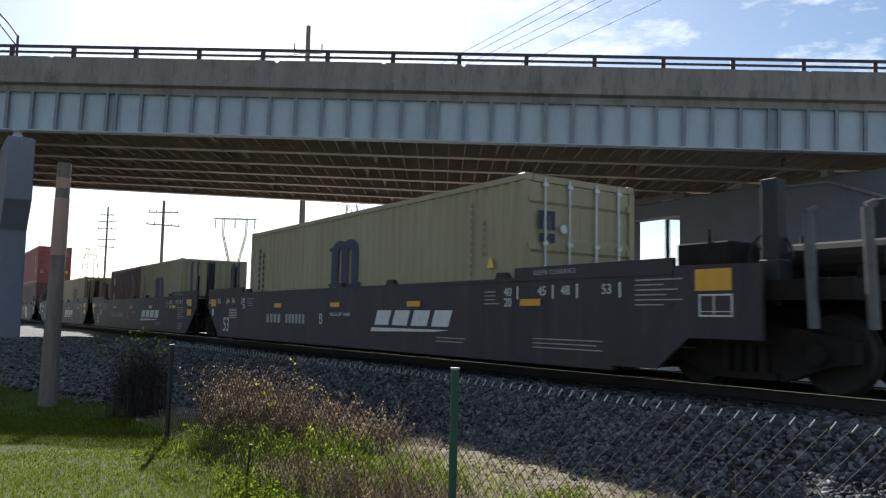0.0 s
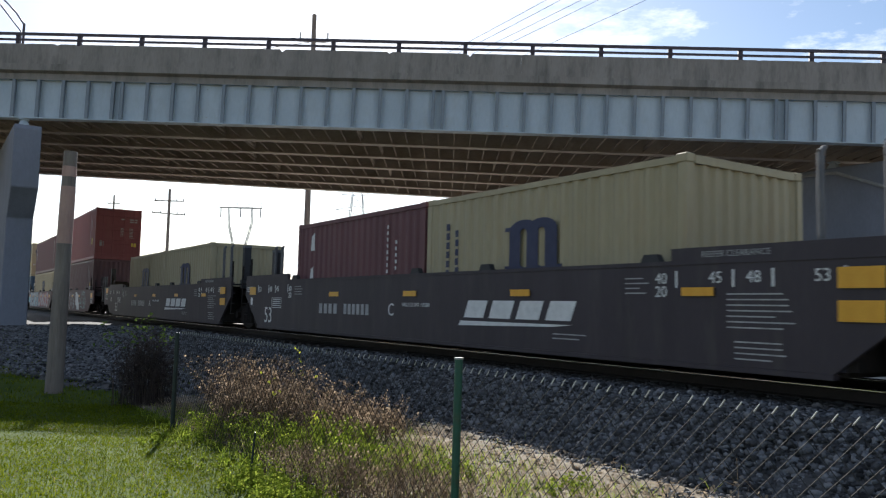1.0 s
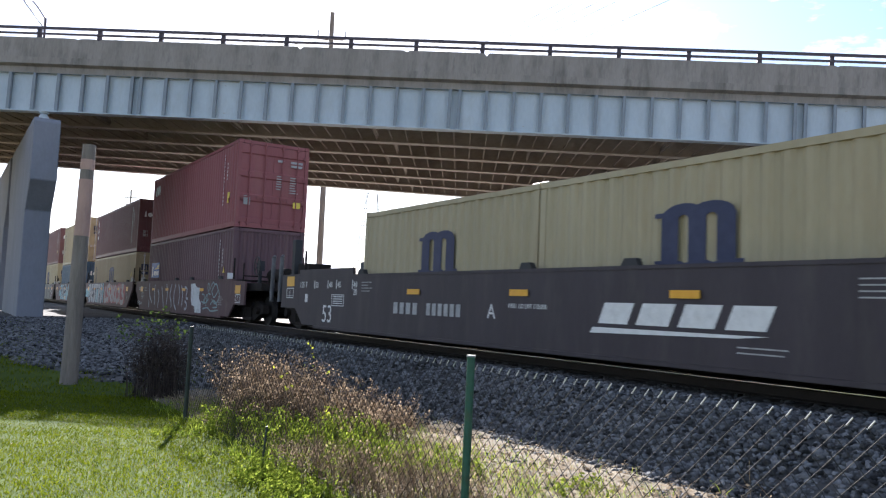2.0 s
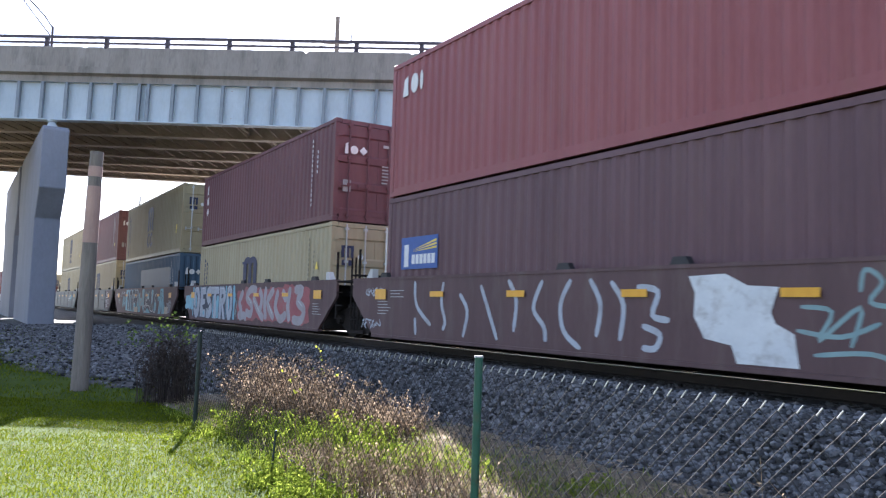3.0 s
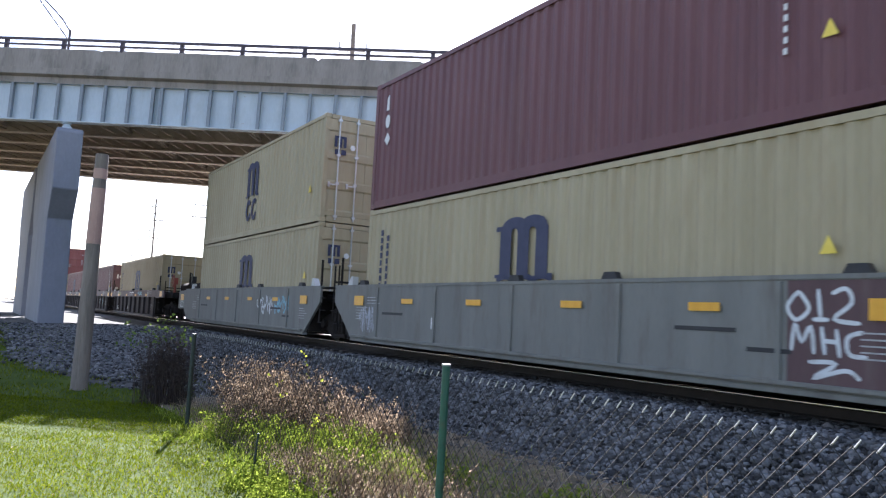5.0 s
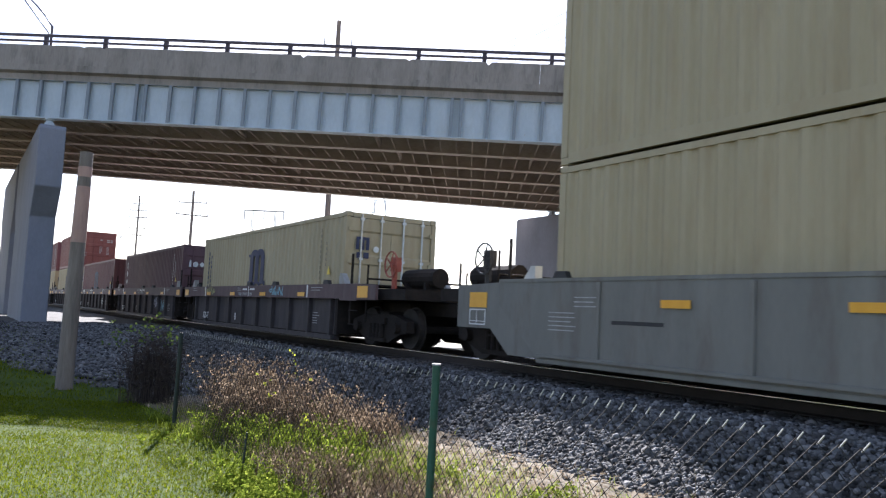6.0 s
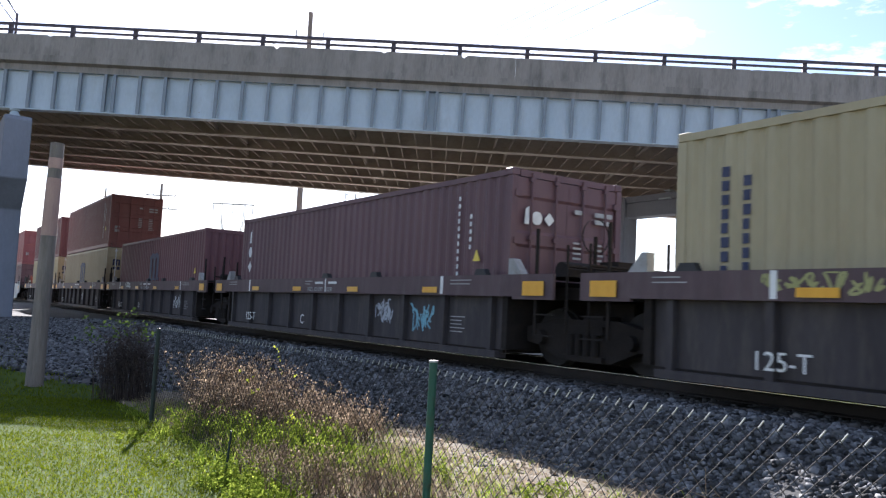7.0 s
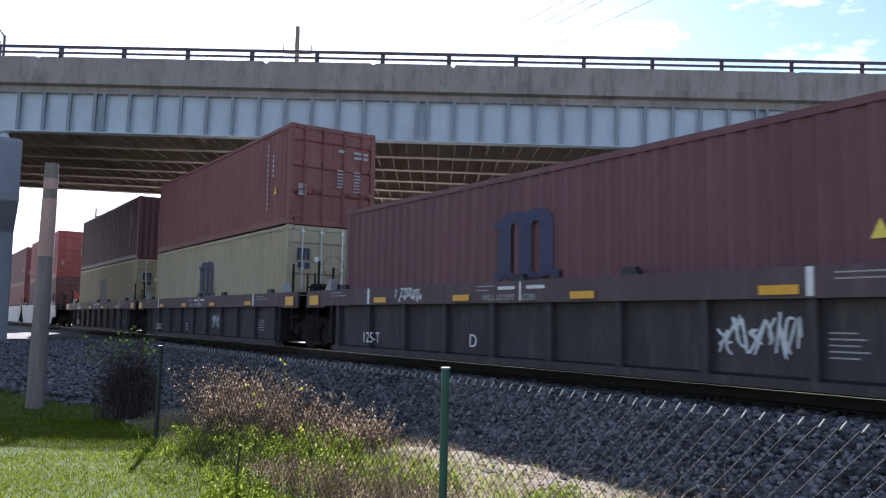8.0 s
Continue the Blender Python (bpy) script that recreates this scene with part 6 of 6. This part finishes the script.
M["vineleaf"] = leafy("vine_leaf", (0.05, 0.085, 0.02), (0.14, 0.19, 0.05))


def blades(name, pts, h0, h1, w, material, lean_, label, category, kind="stuff"):
    """Narrow bent blades at the given ground places."""
    P = np.array(pts)
    k = len(P)
    a = rs.uniform(0, 6.283, k)
    h = rs.uniform(h0, h1, k)
    ww = w * rs.uniform(0.6, 1.3, k)
    la = rs.uniform(0, 6.283, k)
    lm = h * rs.uniform(0.1, lean_, k)
    dx, dy = np.cos(a) * ww / 2, np.sin(a) * ww / 2
    V = np.empty((k, 5, 3))
    V[:, 0] = P + np.stack([dx, dy, np.zeros(k)], 1)
    V[:, 1] = P - np.stack([dx, dy, np.zeros(k)], 1)
    mid = P + np.stack([np.cos(la) * lm * 0.35, np.sin(la) * lm * 0.35, h * 0.6], 1)
    V[:, 2] = mid - np.stack([dx, dy, np.zeros(k)], 1) * 0.8
    V[:, 3] = mid + np.stack([dx, dy, np.zeros(k)], 1) * 0.8
    V[:, 4] = P + np.stack([np.cos(la) * lm, np.sin(la) * lm, h], 1)
    F = []
    for i in range(k):
        o = i * 5
        F.append((o, o + 1, o + 2, o + 3))
        F.append((o + 3, o + 2, o + 4))
    me = stuff_mesh(name, V.reshape(-1, 3).tolist(), F, M[material])
    return tagged(new(name, me), label, category, kind=kind)


def patch(count, x0, x1, y0, y1, test):
    r = []
    while len(r) < count:
        p = Vector((rs.uniform(x0, x1), rs.uniform(y0, y1), 0))
        s, n = p.dot(U), p.dot(N)
        count -= 0.4
        if rs.rand() < test(s, n, p):
            r.append((p.x, p.y, ground_z(s, n) - 0.01))
    return r


blades("lawn_grass", patch(130000, -7.5, 0.6, 5.2, 12.5, lambda s, n, p: 1 - smooth(2.7, 3.1, n)), 0.01, 0.032, 0.009, "grass", 1.4, "short bright green lawn grass", "grass")
blades("lawn_grass", patch(22000, -8, 4, -4, 5.6, lambda s, n, p: 1 - smooth(2.6, 3.0, n)), 0.02, 0.055, 0.009, "grass", 0.9, "short lawn grass", "grass")
blades("lawn_grass", patch(30000, -16, -2, 12, 30, lambda s, n, p: (1 - smooth(2.6, 3.0, n)) * (1 - smooth(toe(s) - 0.5, toe(s) + 0.5, n))) + [q for q in patch(18000, -16, -4, 13, 26, lambda s, n, p: (noise.noise((p.x * 0.9, p.y * 0.9, 4)) > -0.12) * (1 - smooth(toe(s) + 0.6, toe(s) + 2.6, n)) * (n > toe(s) - 0.5))], 0.02, 0.07, 0.014, "grass", 1.2, "lawn grass in the bridge's shade", "grass")
def verge(s, n, p):
    return smooth(2.5, 3.1, n) * (1 - smooth(3.6, 5.9, n)) * (1 - smooth(-11.5, -12.5, s)) * (0.3 + 0.65 * (noise.noise((p.x * 1.1, p.y * 1.1, 7)) > -0.05))


blades("verge_grass", patch(60000, -5.5, 4.4, 2.4, 13, verge), 0.03, 0.15, 0.008, "weedleaf", 1.3, "rough green grass along the fence", "grass")
blades("lawn_thatch", patch(3500, -7.5, 0.6, 5.2, 11, lambda s, n, p: 1 - smooth(2.5, 3.0, n)), 0.008, 0.03, 0.007, "straw", 1.8, "pale dry blades in the lawn", "grass")
blades("dry_grass", patch(34000, -5.0, 4.6, 2.2, 12, lambda s, n, p: smooth(2.85, 3.2, n) * (1 - smooth(3.4, 6.0, n)) * (0.3 + 0.6 * (noise.noise((p.x * 1.7, p.y * 1.7, 2)) > 0.0))), 0.05, 0.24, 0.006, "straw", 1.3, "straw-coloured dry grass along the fence", "grass")


def fallen_leaves(count):
    V, F = [], []
    for x, y, z in patch(count, -4.5, 4.6, 2.2, 12.5, lambda s, n, p: smooth(2.8, 3.1, n) * (1 - smooth(toe(s) - 0.3, toe(s) + 0.25, n))):
        a, l_ = rs.uniform(0, 6.283), rs.uniform(0.015, 0.045)
        d, e = np.array([math.cos(a), math.sin(a), rs.uniform(-0.3, 0.6)]) * l_, np.array([-math.sin(a), math.cos(a), rs.uniform(-0.3, 0.6)]) * l_ * 0.45
        c = np.array([x, y, z + 0.05 + rs.uniform(0, 0.02)])
        o = len(V)
        V += [tuple(c - d), tuple(c + e), tuple(c + d), tuple(c - e)]
        F.append((o, o + 1, o + 2, o + 3))
    tagged(new("leaf_litter", stuff_mesh("leaf_litter", V, F, M["straw"])), "scattered dry fallen leaves along the fence", "leaves", kind="stuff")


fallen_leaves(17000)
stones("scattered_stones", -10, 1.5, 3.0, 5.9, 9000, 0.010, 0.032, lambda s, n: 0.3 + 0.7 * smooth(4.2, 5.6, n), "scattered grey stones on the verge")


def shrub(x, y, rad, h, stems, leaves, stem_m, leaf_m, label, leaf=0.03, category="shrub", spread=0.6, top_leaf=0.25):
    """A twiggy weed clump: arching stems with side twigs and small leaves."""
    t = tagged(new("shrub"), label, category, "weeds by the fence")
    z = gz(Vector((x, y, 0)))
    t.location = (x, y, z)
    bm = bmesh.new()
    tips = []
    for i in range(stems):
        a, q = rs.uniform(0, 6.283), rad * math.sqrt(rs.rand())
        b0 = Vector((math.cos(a) * q, math.sin(a) * q, -0.03))
        hh = h * rs.uniform(0.55, 1.0)
        la = rs.uniform(0, 6.283)
        lm = hh * rs.uniform(0.05, spread)
        prev, pr = b0, 0.004
        for j in range(1, 4):
            f = j / 3
            p = b0 + Vector((math.cos(la) * lm * f * f, math.sin(la) * lm * f * f, hh * f))
            tube(bm, prev, p, 0.0045 * (1.2 - f), 0.0045 * (1.0 - 0.8 * f) + 0.0008, sides=3, caps=False)
            if j > 1:
                for w in range(3):
                    c_ = prev.lerp(p, rs.rand())
                    e = c_ + Vector((rs.uniform(-1, 1), rs.uniform(-1, 1), rs.uniform(0.2, 1))) * 0.14 * h
                    tube(bm, c_, e, 0.002, 0.001, sides=3, caps=False)
                    tips.append((c_, e))
            tips.append((prev, p))
            prev = p
    part("twig", bm, M[stem_m], t, kind="stuff")
    V, F = [], []
    for i in range(leaves):
        a, b = tips[rs.randint(len(tips))]
        c_ = a.lerp(b, rs.rand() ** 0.7)
        if c_.z < h * top_leaf:
            continue
        d = Vector((rs.uniform(-1, 1), rs.uniform(-1, 1), rs.uniform(-0.5, 0.8))).normalized()
        e = d.orthogonal().normalized()
        l_ = leaf * rs.uniform(0.6, 1.4)
        o = len(V)
        V += [c_, c_ + d * l_ * 0.5 + e * l_ * 0.32, c_ + d * l_, c_ + d * l_ * 0.5 - e * l_ * 0.32]
        F.append((o, o + 1, o + 2, o + 3))
    me = stuff_mesh("foliage", V, F, M[leaf_m])
    part("foliage", me, None, t, kind="stuff")
    return t


# dead brush behind the fence
for k, side, h, rad in ((6.2, 0.75, 0.95, 0.4), (6.0, 0.8, 1.0, 0.45), (5.5, 0.65, 0.95, 0.45), (5.4, 1.0, 0.92, 0.45), (5.0, 0.75, 0.85, 0.42), (4.9, 1.3, 0.72, 0.4), (4.5, 1.15, 0.6, 0.35), (4.4, 1.6, 0.62, 0.35), (4.05, 1.7, 0.5, 0.3), (3.9, 1.2, 0.45, 0.35), (5.2, 0.45, 0.7, 0.35)):
    p = fpos(k, 0, side)
    shrub(p.x, p.y, rad, h, 70, 1500, "drystem", "dryleaf", "brown dead weeds with dry leaves behind the fence", 0.026)
for k, side, h, rad in ((2.3, 0.2, 0.4, 0.35), (1.7, 0.15, 0.5, 0.32), (1.2, 0.25, 0.62, 0.3), (0.75, 0.2, 0.62, 0.3), (0.4, 0.25, 0.5, 0.25), (-0.4, 0.4, 0.36, 0.25), (-1.0, 0.35, 0.3, 0.25), (3.0, 0.2, 0.35, 0.3)):
    p = fpos(k, 0, side)
    shrub(p.x, p.y, rad, h, 55, 500, "drystem", "dryleaf", "pinkish brown dry weeds along the fence", 0.02)
# green weeds: low by the lawn, taller behind the fence
wr = random.Random(17)
for k0, k1, s0, s1, h0, h1, count in ((2.6, 5.4, 0.1, 1.0, 0.26, 0.46, 12), (1.2, 4.2, 0.4, 1.5, 0.14, 0.3, 10), (3.6, 5.6, -0.4, 0.0, 0.06, 0.1, 3), (1.4, 3.4, -0.5, 0.05, 0.12, 0.24, 7), (-3.4, 1.0, 0.4, 2.2, 0.1, 0.22, 13)):
    for _ in range(count):
        p = fpos(wr.uniform(k0, k1), 0, wr.uniform(s0, s1))
        shrub(p.x, p.y, wr.uniform(0.22, 0.42), wr.uniform(h0, h1), 34, 900, "weedleaf", "weedleaf", "bright green leafy weeds by the fence", 0.022, top_leaf=0.05)
# yellow-green sprouts and dry stalks
for x, y, h in ((-1.36, 8.02, 1.2), (-1.75, 8.4, 0.9), (-1.2, 7.3, 0.72)):
    shrub(x, y, 0.04, h, 3, 60, "drystem", "sprout", "slender weed with yellow-green leaves", 0.04, spread=0.1, top_leaf=0.72)
for x, y, h in ((1.43, 3.8, 1.1), (1.62, 3.72, 0.95), (1.55, 3.95, 1.0), (0.9, 4.3, 0.7), (-0.35, 6.4, 0.95)):
    shrub(x, y, 0.03, h, 2, 14, "straw", "straw", "dry upright weed stalk", 0.02, spread=0.15)
# dark vine-grown bush beyond the fence's end
for dx, dy, h, rad in ((-0.22, 0.05, 1.1, 0.2), (0.05, 0.0, 1.2, 0.22), (0.3, -0.05, 1.15, 0.2)):
    shrub(-4.68 + dx, 12.5 + dy, rad, h, 85, 420, "darktwig", "darktwig", "dark tangled bush at the fence's end", 0.045, spread=0.2, top_leaf=0.0)
for dx, dy, h in ((-0.35, 0, 1.25), (0.0, -0.1, 1.42), (0.25, -0.1, 1.3)):
    shrub(-4.68 + dx, 12.4 + dy, 0.14, h, 14, 260, "darktwig", "vineleaf", "vine leaves over the dark bush", 0.06, spread=0.35, top_leaf=0.7)

# bare trees far beyond the tracks
def bare_tree(x, y, h):
    t = tagged(new("tree"), "bare leafless tree far beyond the tracks", "tree", "far trees")
    t.location = (x, y, 0.2)
    rr = random.Random(int(x * 10))
    bm = bmesh.new()

    def grow(p, d, ln, r, depth):
        e = p + d * ln
        tube(bm, p, e, r, r * 0.62, sides=5 if depth < 2 else 3, caps=False)
        if depth > 4:
            return
        for _ in range(3):
            nd = (d + Vector((rr.uniform(-1, 1), rr.uniform(-1, 1), rr.uniform(-0.2, 0.7))) * 0.62).normalized()
            grow(e if rr.random() < 0.5 else p.lerp(e, rr.uniform(0.5, 0.95)), nd, ln * rr.uniform(0.62, 0.8), r * 0.6, depth + 1)

    grow(Vector((0, 0, -0.3)), Vector((0, 0, 1)), h * 0.28, h * 0.018, 0)
    part("trunk", bm, M["darktwig"], t)


for x, y, h in ((6.5, 92, 8.5), (10, 95, 9), (14, 90, 8), (19, 98, 9.5), (24, 94, 8.5), (29, 100, 10), (-14, 110, 8), (36, 97, 9)):
    bare_tree(x, y, h)


def motions():
    """The train runs by at a steady speed."""
    for ob, q, lat, z in MOVERS:
        walk(ob, [(t, track_pose(q + SPEED * t, lat, z)) for t in (0.0, 2.0, 4.0, 6.0, 8.0)])


motions()
